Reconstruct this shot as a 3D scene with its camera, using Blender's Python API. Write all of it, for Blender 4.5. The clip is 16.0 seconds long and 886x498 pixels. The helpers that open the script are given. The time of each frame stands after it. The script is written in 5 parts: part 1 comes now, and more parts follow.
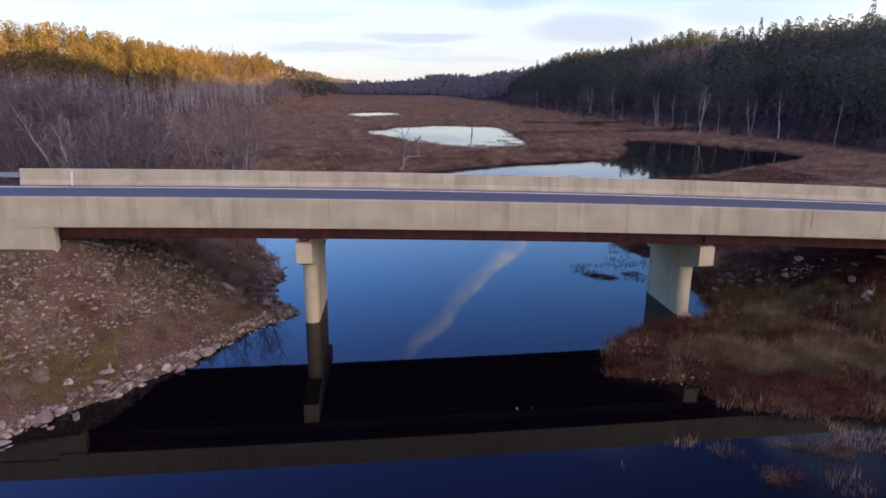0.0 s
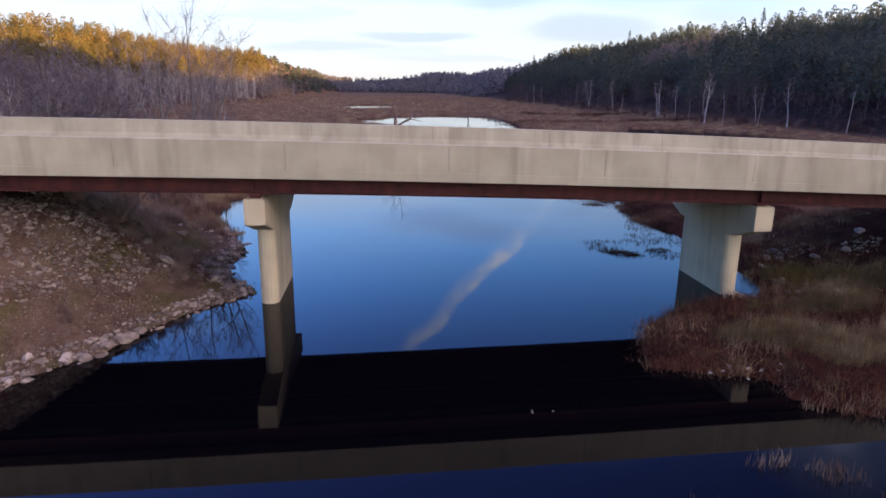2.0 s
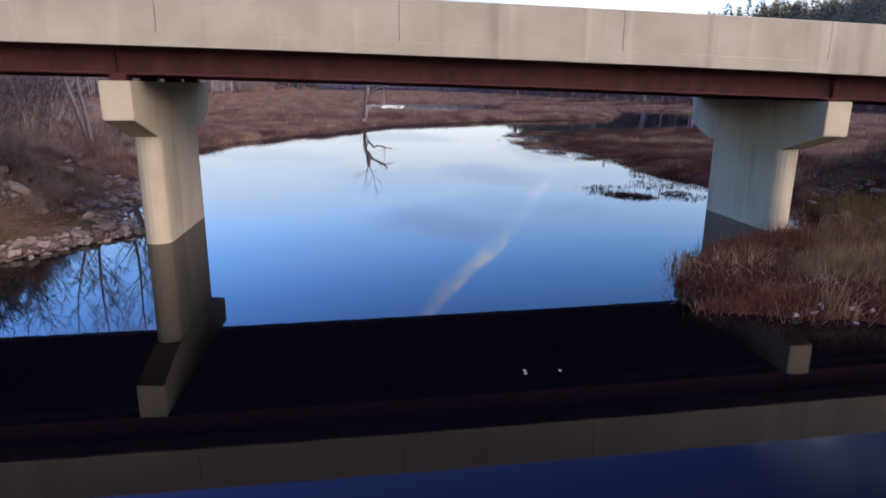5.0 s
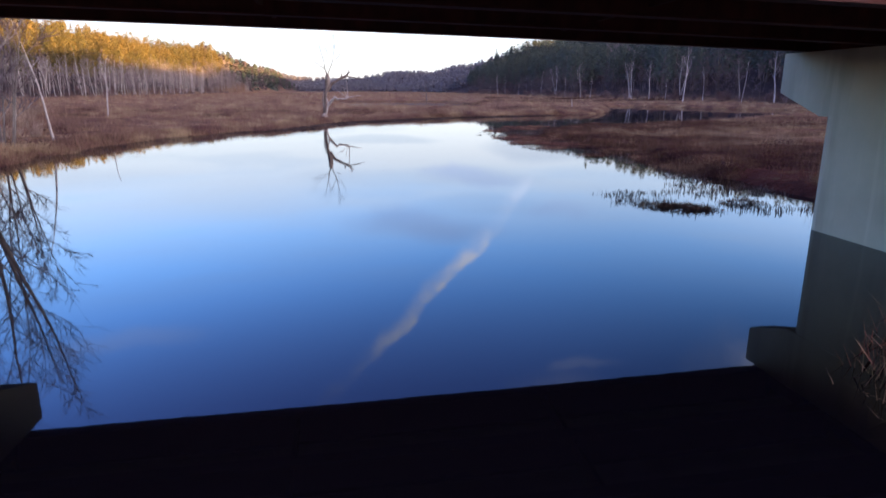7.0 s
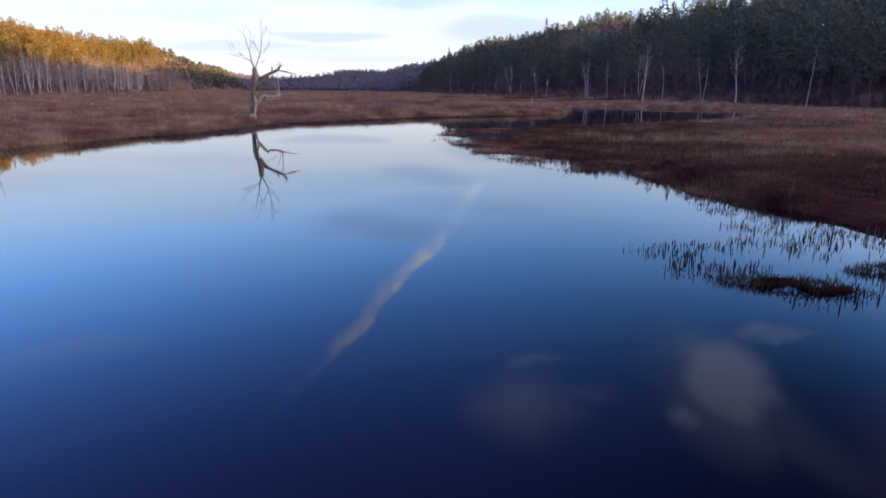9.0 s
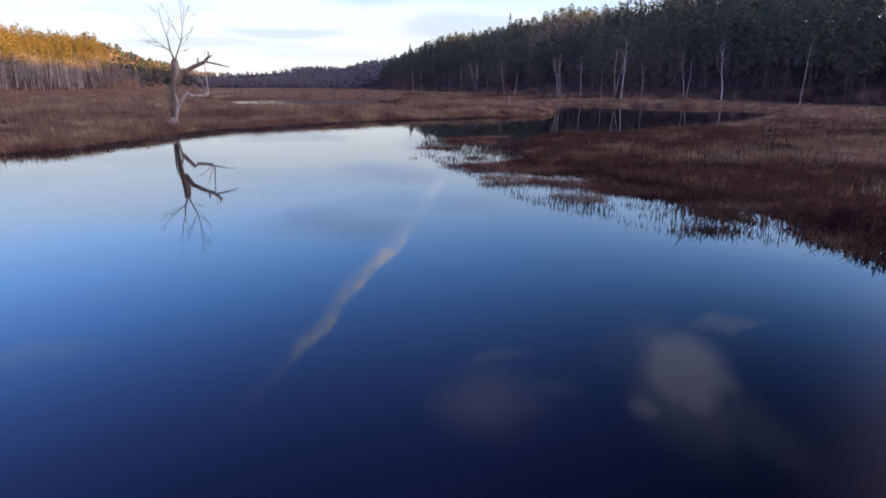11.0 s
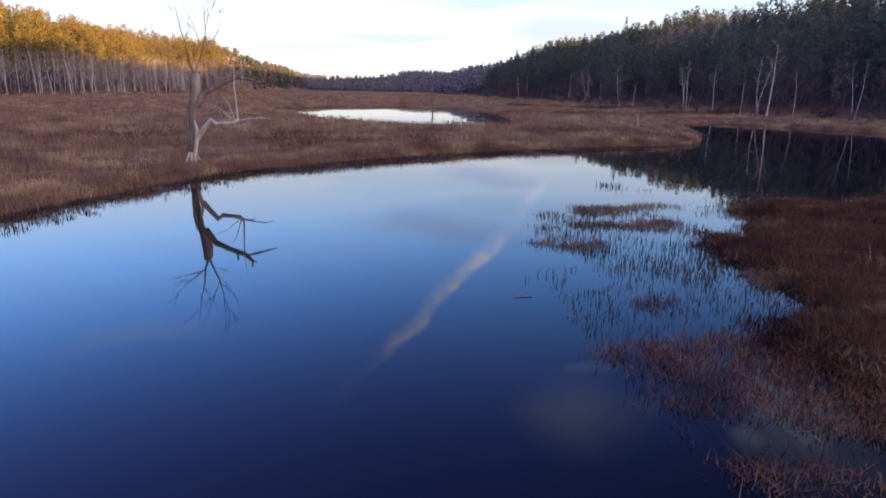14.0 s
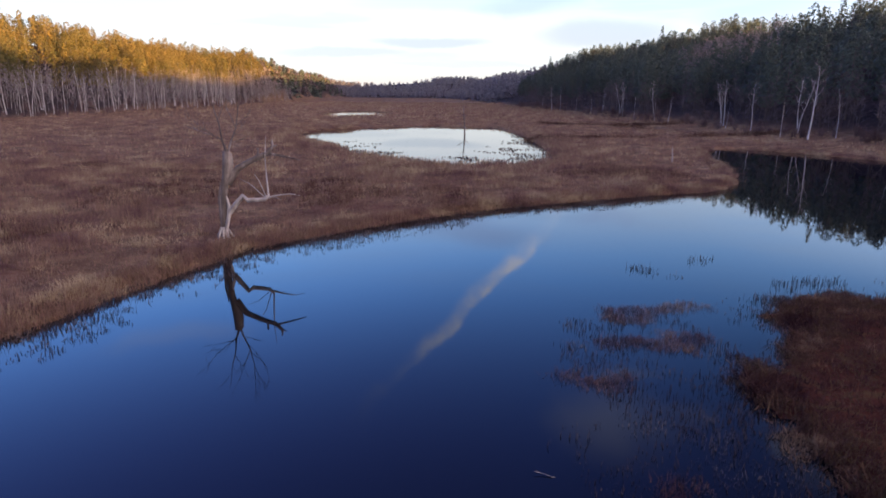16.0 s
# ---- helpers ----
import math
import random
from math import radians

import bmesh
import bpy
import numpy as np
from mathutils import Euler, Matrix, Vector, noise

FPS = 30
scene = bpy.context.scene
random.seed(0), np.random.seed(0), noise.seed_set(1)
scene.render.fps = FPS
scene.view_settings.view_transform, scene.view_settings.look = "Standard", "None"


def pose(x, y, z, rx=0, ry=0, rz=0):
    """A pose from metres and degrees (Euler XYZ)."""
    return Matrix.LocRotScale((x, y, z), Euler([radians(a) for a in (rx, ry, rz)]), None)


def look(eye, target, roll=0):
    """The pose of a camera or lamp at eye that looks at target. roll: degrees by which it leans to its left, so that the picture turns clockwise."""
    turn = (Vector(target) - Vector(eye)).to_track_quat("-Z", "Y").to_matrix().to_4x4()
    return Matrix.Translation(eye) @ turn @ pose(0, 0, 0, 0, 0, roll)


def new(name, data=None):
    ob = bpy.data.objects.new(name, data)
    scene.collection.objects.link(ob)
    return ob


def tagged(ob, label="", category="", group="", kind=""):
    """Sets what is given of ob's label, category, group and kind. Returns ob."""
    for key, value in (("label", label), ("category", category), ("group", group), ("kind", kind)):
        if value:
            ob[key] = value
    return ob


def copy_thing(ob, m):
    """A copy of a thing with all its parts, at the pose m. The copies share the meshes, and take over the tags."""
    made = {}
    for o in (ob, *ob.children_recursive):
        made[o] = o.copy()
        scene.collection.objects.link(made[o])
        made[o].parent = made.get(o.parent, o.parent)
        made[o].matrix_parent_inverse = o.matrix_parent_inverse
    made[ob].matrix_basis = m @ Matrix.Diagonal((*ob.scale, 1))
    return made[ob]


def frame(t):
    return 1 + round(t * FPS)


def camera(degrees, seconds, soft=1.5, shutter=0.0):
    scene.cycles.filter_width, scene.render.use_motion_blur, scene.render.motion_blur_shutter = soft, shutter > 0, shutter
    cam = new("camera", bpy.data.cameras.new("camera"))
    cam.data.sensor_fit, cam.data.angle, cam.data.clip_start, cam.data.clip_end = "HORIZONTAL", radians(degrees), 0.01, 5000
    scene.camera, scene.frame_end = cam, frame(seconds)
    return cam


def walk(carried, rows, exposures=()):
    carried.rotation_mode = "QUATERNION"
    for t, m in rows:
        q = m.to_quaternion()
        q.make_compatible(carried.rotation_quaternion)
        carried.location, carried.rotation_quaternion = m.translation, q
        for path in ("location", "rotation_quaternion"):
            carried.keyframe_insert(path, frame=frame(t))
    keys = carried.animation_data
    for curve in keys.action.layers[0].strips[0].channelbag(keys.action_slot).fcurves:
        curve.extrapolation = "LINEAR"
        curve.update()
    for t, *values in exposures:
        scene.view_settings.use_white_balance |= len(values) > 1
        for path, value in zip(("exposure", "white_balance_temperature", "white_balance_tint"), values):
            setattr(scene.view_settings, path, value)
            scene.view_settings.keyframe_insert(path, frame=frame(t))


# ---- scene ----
cam = camera(70.66, 16.0, 1.7)
ROWS = [  # seconds, x, y, z, pitch, roll, yaw
    (0.0, -0.00, -0.00, 12.21, -14.33, -0.44, -4.63),
    (0.5, 0.20, 1.39, 11.46, -14.34, -0.51, -4.74),
    (1.0, 0.46, 2.90, 10.66, -14.39, -0.51, -4.76),
    (1.5, 0.61, 4.50, 9.81, -14.41, -0.53, -4.81),
    (2.0, 0.75, 6.04, 9.02, -14.39, -0.58, -4.99),
    (2.5, 0.93, 7.44, 8.28, -14.41, -0.60, -5.21),
    (3.0, 1.12, 8.49, 7.59, -14.43, -0.62, -5.44),
    (3.5, 1.35, 9.34, 6.74, -14.34, -0.64, -5.61),
    (4.0, 1.61, 10.07, 6.01, -14.32, -0.59, -5.81),
    (4.2, 1.74, 10.30, 5.78, -14.40, -0.56, -5.87),
    (6.3, 3.46, 18.55, 3.51, -14.40, -0.22, -7.62),
    (6.5, 3.71, 19.60, 3.49, -14.38, -0.20, -7.72),
    (7.0, 4.23, 22.09, 3.46, -14.28, -0.12, -8.26),
    (7.5, 4.61, 24.01, 3.41, -14.28, -0.20, -8.89),
    (8.0, 4.99, 25.97, 3.41, -14.29, -0.30, -9.88),
    (8.5, 5.45, 28.32, 3.34, -14.33, -0.31, -11.10),
    (9.0, 6.00, 30.93, 3.23, -14.31, -0.30, -12.44),
    (9.2, 6.21, 31.98, 3.20, -14.35, -0.30, -12.95),
    (11.3, 8.00, 45.59, 3.20, -14.53, -0.26, -16.05),
    (11.5, 8.33, 47.40, 3.18, -14.50, -0.31, -15.41),
    (12.0, 9.11, 52.37, 3.22, -14.58, -0.33, -13.62),
    (12.5, 9.96, 56.53, 3.35, -14.15, -0.44, -12.15),
    (13.0, 10.69, 57.29, 3.28, -14.08, -0.55, -10.16),
    (13.5, 10.87, 57.71, 3.45, -14.08, -0.83, -8.30),
    (14.0, 10.87, 58.45, 4.43, -14.25, -1.04, -6.72),
    (14.5, 11.05, 59.08, 5.29, -14.30, -0.99, -5.56),
    (15.0, 11.21, 59.45, 6.22, -14.20, -0.84, -4.78),
    (15.5, 11.20, 59.43, 7.17, -14.06, -0.81, -4.21),
    (16.0, 11.17, 59.44, 8.13, -13.91, -0.63, -3.76),
]
EXPOSURES = [(0.0, 1.88, 6350, 10), (2.0, 1.96, 6150, 10), (4.2, 2.10, 6150, 10), (6.3, 2.64, 6400, 10), (7.0, 2.46, 6250, 10), (8.0, 2.12, 6200, 10), (9.0, 1.96, 6150, 10),
             (11.5, 1.98, 6400, 10), (12.5, 2.03, 6550, 10), (14.0, 2.09, 6550, 10), (16.0, 2.02, 6500, 10)]
walk(cam, [(t, pose(x, y, z, 90 + p, r, w)) for t, x, y, z, p, r, w in ROWS], EXPOSURES)

# ---- sky, sun -------------------------------------------------------------
SUN_AZ = Vector((0.82, -0.57, 0.0)).normalized()      # towards the sun: low, behind and to the right
SUN_EL = radians(3.9)
SUN_STRENGTH = 7.6
SKY_STRENGTH = 0.14
SUNSET = (7.4, 5.2, 3.4)                             # glow of the low sun behind the right-hand ridge
SKY_TINT = (1.48, 1.70, 2.40)                          # a clear, deep autumn blue

world = bpy.data.worlds.new("evening_sky")
scene.world = world
world.use_nodes = True
wn, wl = world.node_tree.nodes, world.node_tree.links
wn.clear()


def wnode(kind, **values):
    n = wn.new(kind)
    for k, v in values.items():
        n.inputs[k].default_value = v
    return n


def wmath(op, a, b=None, c=None, clamp=False):
    n = wn.new("ShaderNodeMath")
    n.operation, n.use_clamp = op, clamp
    for i, v in enumerate((a, b, c)):
        if v is None:
            continue
        if isinstance(v, (int, float)):
            n.inputs[i].default_value = v
        else:
            wl.new(v, n.inputs[i])
    return n.outputs[0]


def wsmooth(v, lo, hi):
    n = wn.new("ShaderNodeMapRange")
    n.interpolation_type = "SMOOTHSTEP"
    n.inputs["From Min"].default_value, n.inputs["From Max"].default_value = lo, hi
    wl.new(v, n.inputs["Value"])
    return n.outputs[0]


def wdot(vec, d):
    n = wn.new("ShaderNodeVectorMath")
    n.operation = "DOT_PRODUCT"
    wl.new(vec, n.inputs[0])
    n.inputs[1].default_value = d
    return n.outputs["Value"]


def wnoise(vec, scale, detail, stretch=(1, 1, 1), rough=0.55):
    m = wn.new("ShaderNodeMapping")
    m.inputs["Scale"].default_value = stretch
    wl.new(vec, m.inputs["Vector"])
    n = wn.new("ShaderNodeTexNoise")
    n.inputs["Scale"].default_value, n.inputs["Detail"].default_value = scale, detail
    n.inputs["Roughness"].default_value = rough
    wl.new(m.outputs[0], n.inputs["Vector"])
    return n.outputs["Fac"]


def wmix(fac, a, b):
    n = wn.new("ShaderNodeMix")
    n.data_type = "RGBA"
    for sock, v in ((n.inputs["Factor"], fac), (n.inputs["A"], a), (n.inputs["B"], b)):
        if isinstance(v, (int, float, tuple)):
            sock.default_value = v if not isinstance(v, tuple) else (*v, 1)
        else:
            wl.new(v, sock)
    return n.outputs["Result"]


tc = wn.new("ShaderNodeTexCoord")
way = tc.outputs["Generated"]
sep = wn.new("ShaderNodeSeparateXYZ")
wl.new(way, sep.inputs[0])
height = sep.outputs["Z"]
sky = wn.new("ShaderNodeTexSky")
sky.sky_type = "NISHITA"
sky.sun_disc = False
sky.sun_elevation = SUN_EL
sky.sun_rotation = math.atan2(SUN_AZ.x, SUN_AZ.y)
sky.altitude, sky.air_density, sky.dust_density, sky.ozone_density = 200, 1.0, 0.6, 3.0
# high thin cloud that whitens the lowest part of the sky, with long grey bands
band_noise = wnoise(way, 3.0, 4, (1.0, 1.0, 9.0))
fine_noise = wnoise(way, 7.0, 5, (1.0, 1.0, 2.0))
away = wmath("MULTIPLY", wsmooth(wdot(way, tuple(-SUN_AZ)), 0.0, 0.8), -0.03)      # the thin cloud reaches higher opposite the sun
low = wsmooth(wmath("ADD", wmath("ADD", height, away), wmath("MULTIPLY", band_noise, 0.08)), 0.36, 0.105)
veil = wmath("MULTIPLY", low, 0.88)
grey = wmath("MULTIPLY", wmath("MULTIPLY", wsmooth(band_noise, 0.52, 0.66), wsmooth(height, 0.02, 0.06)), 0.5)
ahead = wmath("DIVIDE", sep.outputs["X"], wmath("MAXIMUM", sep.outputs["Y"], 0.05))
for a0, aw, z0, zw, amount in ((0.045, 0.11, 0.076, 0.010, 1.0), (-0.085, 0.13, 0.060, 0.008, 0.8), (0.10, 0.16, 0.045, 0.006, 0.5), (0.32, 0.13, 0.088, 0.026, 1.0), (0.62, 0.2, 0.11, 0.03, 0.9), (0.12, 0.25, 0.135, 0.02, 0.6), (0.20, 0.15, 0.178, 0.022, 0.9), (0.02, 0.12, 0.155, 0.012, 0.5), (-0.5, 0.3, 0.12, 0.02, 0.4)):
    du = wmath("POWER", wmath("DIVIDE", wmath("SUBTRACT", ahead, a0), aw), 2.0)
    dv = wmath("POWER", wmath("DIVIDE", wmath("ADD", wmath("SUBTRACT", height, z0), wmath("MULTIPLY", wmath("SUBTRACT", fine_noise, 0.5), 0.03)), zw), 2.0)
    band = wmath("SUBTRACT", 1.0, wmath("ADD", du, dv), clamp=True)
    grey = wmath("MAXIMUM", grey, wmath("MULTIPLY", wsmooth(band, 0.0, 0.8), amount))
veil_col = wmix(wmath("MULTIPLY", grey, 0.6), (1.85, 1.82, 1.86), (1.15, 1.20, 1.42))
veil_col = wmix(wsmooth(height, 0.08, 0.30), veil_col, (1.22, 1.62, 2.20))      # the cirrus thins and blues higher up
pink = wmath("MULTIPLY", wsmooth(height, 0.05, 0.0), 0.6)
veil_col = wmix(pink, veil_col, (1.80, 1.58, 1.55))
# the sky is brighter towards the low sun
glow = wmath("MULTIPLY_ADD", wsmooth(wdot(way, tuple(SUN_AZ)), -0.25, 0.9), 2.0, 1.0)
boost = wn.new("ShaderNodeVectorMath")
boost.operation = "SCALE"
wl.new(veil_col, boost.inputs[0])
wl.new(glow, boost.inputs["Scale"])
veil_col = boost.outputs[0]
tint = wn.new("ShaderNodeVectorMath")
tint.operation = "MULTIPLY"
wl.new(sky.outputs[0], tint.inputs[0])
tint.inputs[1].default_value = SKY_TINT
col = wmix(veil, tint.outputs[0], veil_col)
# deeper and more violet higher up
dim = wmix(wsmooth(height, 0.20, 0.58), (1.0, 1.0, 1.0), (0.80, 0.52, 0.78))
square_on = wsmooth(wmath("ABSOLUTE", wmath("SUBTRACT", wdot(way, tuple(SUN_AZ)), 0.22)), 0.55, 0.0)      # darkest square to the sun
dim = wmix(wmath("MULTIPLY", wmath("MULTIPLY", square_on, wsmooth(height, 0.15, 0.45)), 0.72), dim, (0.0, 0.0, 0.0))
facing = wmath("MULTIPLY_ADD", wmath("MULTIPLY", wsmooth(wdot(way, tuple(-SUN_AZ)), 0.1, 0.9), wsmooth(height, 0.08, 0.2)), 0.32, 1.0)      # brighter again opposite the sun
opposite = wn.new("ShaderNodeVectorMath")
opposite.operation = "SCALE"
wl.new(dim, opposite.inputs[0])
wl.new(facing, opposite.inputs["Scale"])
dim = opposite.outputs[0]
deep = wn.new("ShaderNodeVectorMath")
deep.operation = "MULTIPLY"
wl.new(col, deep.inputs[0])
wl.new(dim, deep.inputs[1])
warm = wmath("POWER", wsmooth(wdot(way, tuple(SUN_AZ * math.cos(0.2) + Vector((0, 0, math.sin(0.2))))), 0.25, 1.0), 1.2)
dusk = wn.new("ShaderNodeVectorMath")
dusk.operation = "SCALE"
dusk.inputs[0].default_value = SUNSET
wl.new(warm, dusk.inputs["Scale"])
total = wn.new("ShaderNodeVectorMath")
wl.new(deep.outputs[0], total.inputs[0])
wl.new(dusk.outputs[0], total.inputs[1])
col = total.outputs[0]
# clouds by bearing (degrees from the valley's axis, to the right) and elevation
bearing = wmath("MULTIPLY", wmath("ARCTAN2", sep.outputs["X"], sep.outputs["Y"]), 57.2958)
elevation = wmath("MULTIPLY", wmath("ARCSINE", height), 57.2958)
puff = wnoise(way, 9.0, 6)
billow = wnoise(way, 4.5, 5)


def wispy(v, amount, nz):
    return wmath("ADD", v, wmath("MULTIPLY", wmath("SUBTRACT", nz, 0.5), amount))


def cloud(b0, e0, rb, re, turn=0.0, soft=1.0, rag=2.0):
    """An uneven cloud: 1 in its heart, 0 outside, its outline pulled about by noise."""
    b, e = wmath("SUBTRACT", wispy(bearing, rag * 4, puff), b0), wmath("SUBTRACT", wispy(elevation, rag * 3, billow), e0)
    c, s = math.cos(radians(turn)), math.sin(radians(turn))
    u = wmath("DIVIDE", wmath("ADD", wmath("MULTIPLY", b, c), wmath("MULTIPLY", e, s)), rb)
    v = wmath("DIVIDE", wmath("SUBTRACT", wmath("MULTIPLY", e, c), wmath("MULTIPLY", b, s)), re)
    r = wmath("SQRT", wmath("ADD", wmath("POWER", u, 2.0), wmath("POWER", v, 2.0)))
    return wsmooth(r, 1.0 + soft * 0.5, 1.0 - soft * 0.75)


# the long diagonal streak: sharp on its right, feathered on its left
bend = wmath("ADD", wmath("MULTIPLY", elevation, -0.66), wmath("MULTIPLY", wmath("POWER", elevation, 2.0), -0.0092))
middle = wispy(wispy(wmath("ADD", bend, 22.75), 3.0, wnoise(way, 6.0, 3)), 2.6, wnoise(way, 22.0, 4))
aside = wmath("SUBTRACT", bearing, middle)
body = wmath("MULTIPLY", wsmooth(aside, 0.95, 0.0), wsmooth(aside, -2.2, 0.1))
along_it = wmath("MULTIPLY", wsmooth(elevation, 12.0, 16.2), wsmooth(elevation, 25.5, 16.6))
faint = wmath("MULTIPLY", wsmooth(elevation, 6.5, 9.5), wsmooth(elevation, 31.0, 20.0))
streak = wmath("MULTIPLY", body, wmath("ADD", wmath("MULTIPLY", along_it, 1.0), wmath("MULTIPLY", faint, 0.30)))
streak = wmath("MULTIPLY", streak, wmath("MULTIPLY_ADD", wsmooth(wnoise(way, 15.0, 6), 0.40, 0.62), 0.72, 0.28))
smudge = wmath("MAXIMUM", cloud(6.5, 12.0, 6.5, 1.2, 4), wmath("MULTIPLY", cloud(11.0, 7.6, 4.0, 0.7, 6), 0.8))
smudge = wmath("MAXIMUM", smudge, wmath("MULTIPLY", cloud(19.0, 11.0, 3.0, 0.8, 0), 0.6))
col = wmix(wmath("MULTIPLY", smudge, 0.42), col, (0.95, 1.25, 2.2))
clouds = streak
for shape, amount in ((cloud(38.6, 23.4, 4.6, 3.0, 18, 0.65, 1.9), 0.40), (cloud(43.5, 26.0, 7.0, 1.9, 22), 0.10), (cloud(36.2, 26.9, 1.5, 1.0, 0, 1.3), 0.34), (cloud(38.5, 24.8, 5.4, 3.6, 30, 1.2), 0.20),
                      (cloud(41.5, 19.0, 3.2, 0.5, -12), 0.16), (cloud(21.0, 28.3, 4.6, 3.0, 0, 1.3), 0.27), (cloud(22.0, 24.0, 3.2, 0.6, -8), 0.15), (cloud(25.5, 26.6, 4.0, 0.9, -5), 0.10),
                      (cloud(-20.5, 19.9, 6.0, 0.9, 3), 0.15), (cloud(-62.0, 30.0, 18.0, 7.0, 10), 0.35), (cloud(140.0, 37.0, 30.0, 12.0), 0.45)):
    clouds = wmath("MAXIMUM", clouds, wmath("MULTIPLY", shape, amount))
col = wmix(clouds, col, (2.75, 2.85, 3.45))
bg = wnode("ShaderNodeBackground", Strength=SKY_STRENGTH)
wl.new(col, bg.inputs["Color"])
out = wn.new("ShaderNodeOutputWorld")
wl.new(bg.outputs[0], out.inputs["Surface"])

sun = new("sun", bpy.data.lights.new("sun", "SUN"))
sun.data.energy, sun.data.angle, sun.data.color = SUN_STRENGTH, radians(0.53), (1.0, 0.58, 0.20)
to_sun = SUN_AZ * math.cos(SUN_EL) + Vector((0, 0, math.sin(SUN_EL)))
sun.matrix_world = look(to_sun * 100, (0, 0, 0))


# ---- materials ------------------------------------------------------------
class Mat:
    """A node material: a short way to write colours that vary at several scales."""

    def __init__(self, name, rough=0.9, metal=0.0, spec=0.3):
        self.m = bpy.data.materials.new(name)
        self.m.use_nodes = True
        self.n, self.l = self.m.node_tree.nodes, self.m.node_tree.links
        self.b = self.n["Principled BSDF"]
        self.b.inputs["Roughness"].default_value = rough
        self.b.inputs["Metallic"].default_value = metal
        self.b.inputs["Specular IOR Level"].default_value = spec
        geo = self.n.new("ShaderNodeNewGeometry")
        self.pos, self.island, self.normal = geo.outputs["Position"], geo.outputs["Random Per Island"], geo.outputs["Normal"]

    def noise(self, scale, detail=4, stretch=None, rough=0.55, vec=None):
        v = vec or self.pos
        if stretch:
            mp = self.n.new("ShaderNodeMapping")
            mp.inputs["Scale"].default_value = stretch
            self.l.new(v, mp.inputs["Vector"])
            v = mp.outputs[0]
        t = self.n.new("ShaderNodeTexNoise")
        t.inputs["Scale"].default_value, t.inputs["Detail"].default_value, t.inputs["Roughness"].default_value = scale, detail, rough
        self.l.new(v, t.inputs["Vector"])
        return t.outputs["Fac"]

    def ramp(self, fac, *stops):
        r = self.n.new("ShaderNodeValToRGB")
        els = r.color_ramp.elements
        while len(els) < len(stops):
            els.new(0.5)
        for e, (p, c) in zip(els, stops):
            e.position, e.color = p, (*c, 1)
        self.l.new(fac, r.inputs["Fac"])
        return r.outputs["Color"]

    def smooth(self, v, lo, hi):
        n = self.n.new("ShaderNodeMapRange")
        n.interpolation_type = "SMOOTHSTEP"
        n.inputs["From Min"].default_value, n.inputs["From Max"].default_value = lo, hi
        self.l.new(v, n.inputs["Value"])
        return n.outputs[0]

    def math(self, op, a, b):
        n = self.n.new("ShaderNodeMath")
        n.operation = op
        for i, v in enumerate((a, b)):
            if isinstance(v, (int, float)):
                n.inputs[i].default_value = v
            else:
                self.l.new(v, n.inputs[i])
        return n.outputs[0]

    def mix(self, fac, a, b, blend="MIX"):
        n = self.n.new("ShaderNodeMix")
        n.data_type, n.blend_type = "RGBA", blend
        for sock, v in ((n.inputs["Factor"], fac), (n.inputs["A"], a), (n.inputs["B"], b)):
            if isinstance(v, (int, float)):
                sock.default_value = v
            elif isinstance(v, tuple):
                sock.default_value = (*v, 1)
            else:
                self.l.new(v, sock)
        return n.outputs["Result"]

    def random(self):
        return self.n.new("ShaderNodeObjectInfo").outputs["Random"]

    def color(self, c):
        if isinstance(c, tuple):
            self.b.inputs["Base Color"].default_value = (*c, 1)
        else:
            self.l.new(c, self.b.inputs["Base Color"])
        return self

    def thin(self, amount):
        """Lets light through, as leaves and dry blades do."""
        t = self.n.new("ShaderNodeBsdfTranslucent")
        link = self.b.inputs["Base Color"].links
        if link:
            self.l.new(link[0].from_socket, t.inputs["Color"])
        m = self.n.new("ShaderNodeMixShader")
        m.inputs[0].default_value = amount
        self.l.new(self.b.outputs[0], m.inputs[1])
        self.l.new(t.outputs[0], m.inputs[2])
        self.l.new(m.outputs[0], self.n["Material Output"].inputs["Surface"])
        return self

    def bump(self, fac, strength=0.4, distance=0.05):
        n = self.n.new("ShaderNodeBump")
        n.inputs["Strength"].default_value, n.inputs["Distance"].default_value = strength, distance
        self.l.new(fac, n.inputs["Height"])
        self.l.new(n.outputs[0], self.b.inputs["Normal"])
        return self


def make_concrete(name, light, dark, stain):
    k = Mat(name, 0.88)
    c = k.ramp(k.noise(0.7, 5), (0.3, dark), (0.7, light))
    c = k.mix(k.math("MULTIPLY", k.smooth(k.noise(1.4, 4, (1.0, 1.0, 0.12)), 0.50, 0.72), 0.55), c, stain)
    c = k.mix(k.math("MULTIPLY", k.smooth(k.noise(1.1, 4, (1.6, 1.6, 0.10)), 0.54, 0.72), 0.4), c, tuple(min(0.8, 1.22 * v) for v in light))     # pale run-off
    c = k.mix(k.math("MULTIPLY", k.smooth(k.noise(45, 2), 0.55, 0.75), 0.25), c, dark)
    k.color(c).bump(k.noise(60, 4), 0.25, 0.01)
    return k.m


CONCRETE = make_concrete("concrete", (0.45, 0.395, 0.265), (0.355, 0.308, 0.20), (0.255, 0.218, 0.142))
PIER_CONCRETE = make_concrete("pier_concrete", (0.57, 0.475, 0.29), (0.46, 0.38, 0.235), (0.33, 0.27, 0.17))

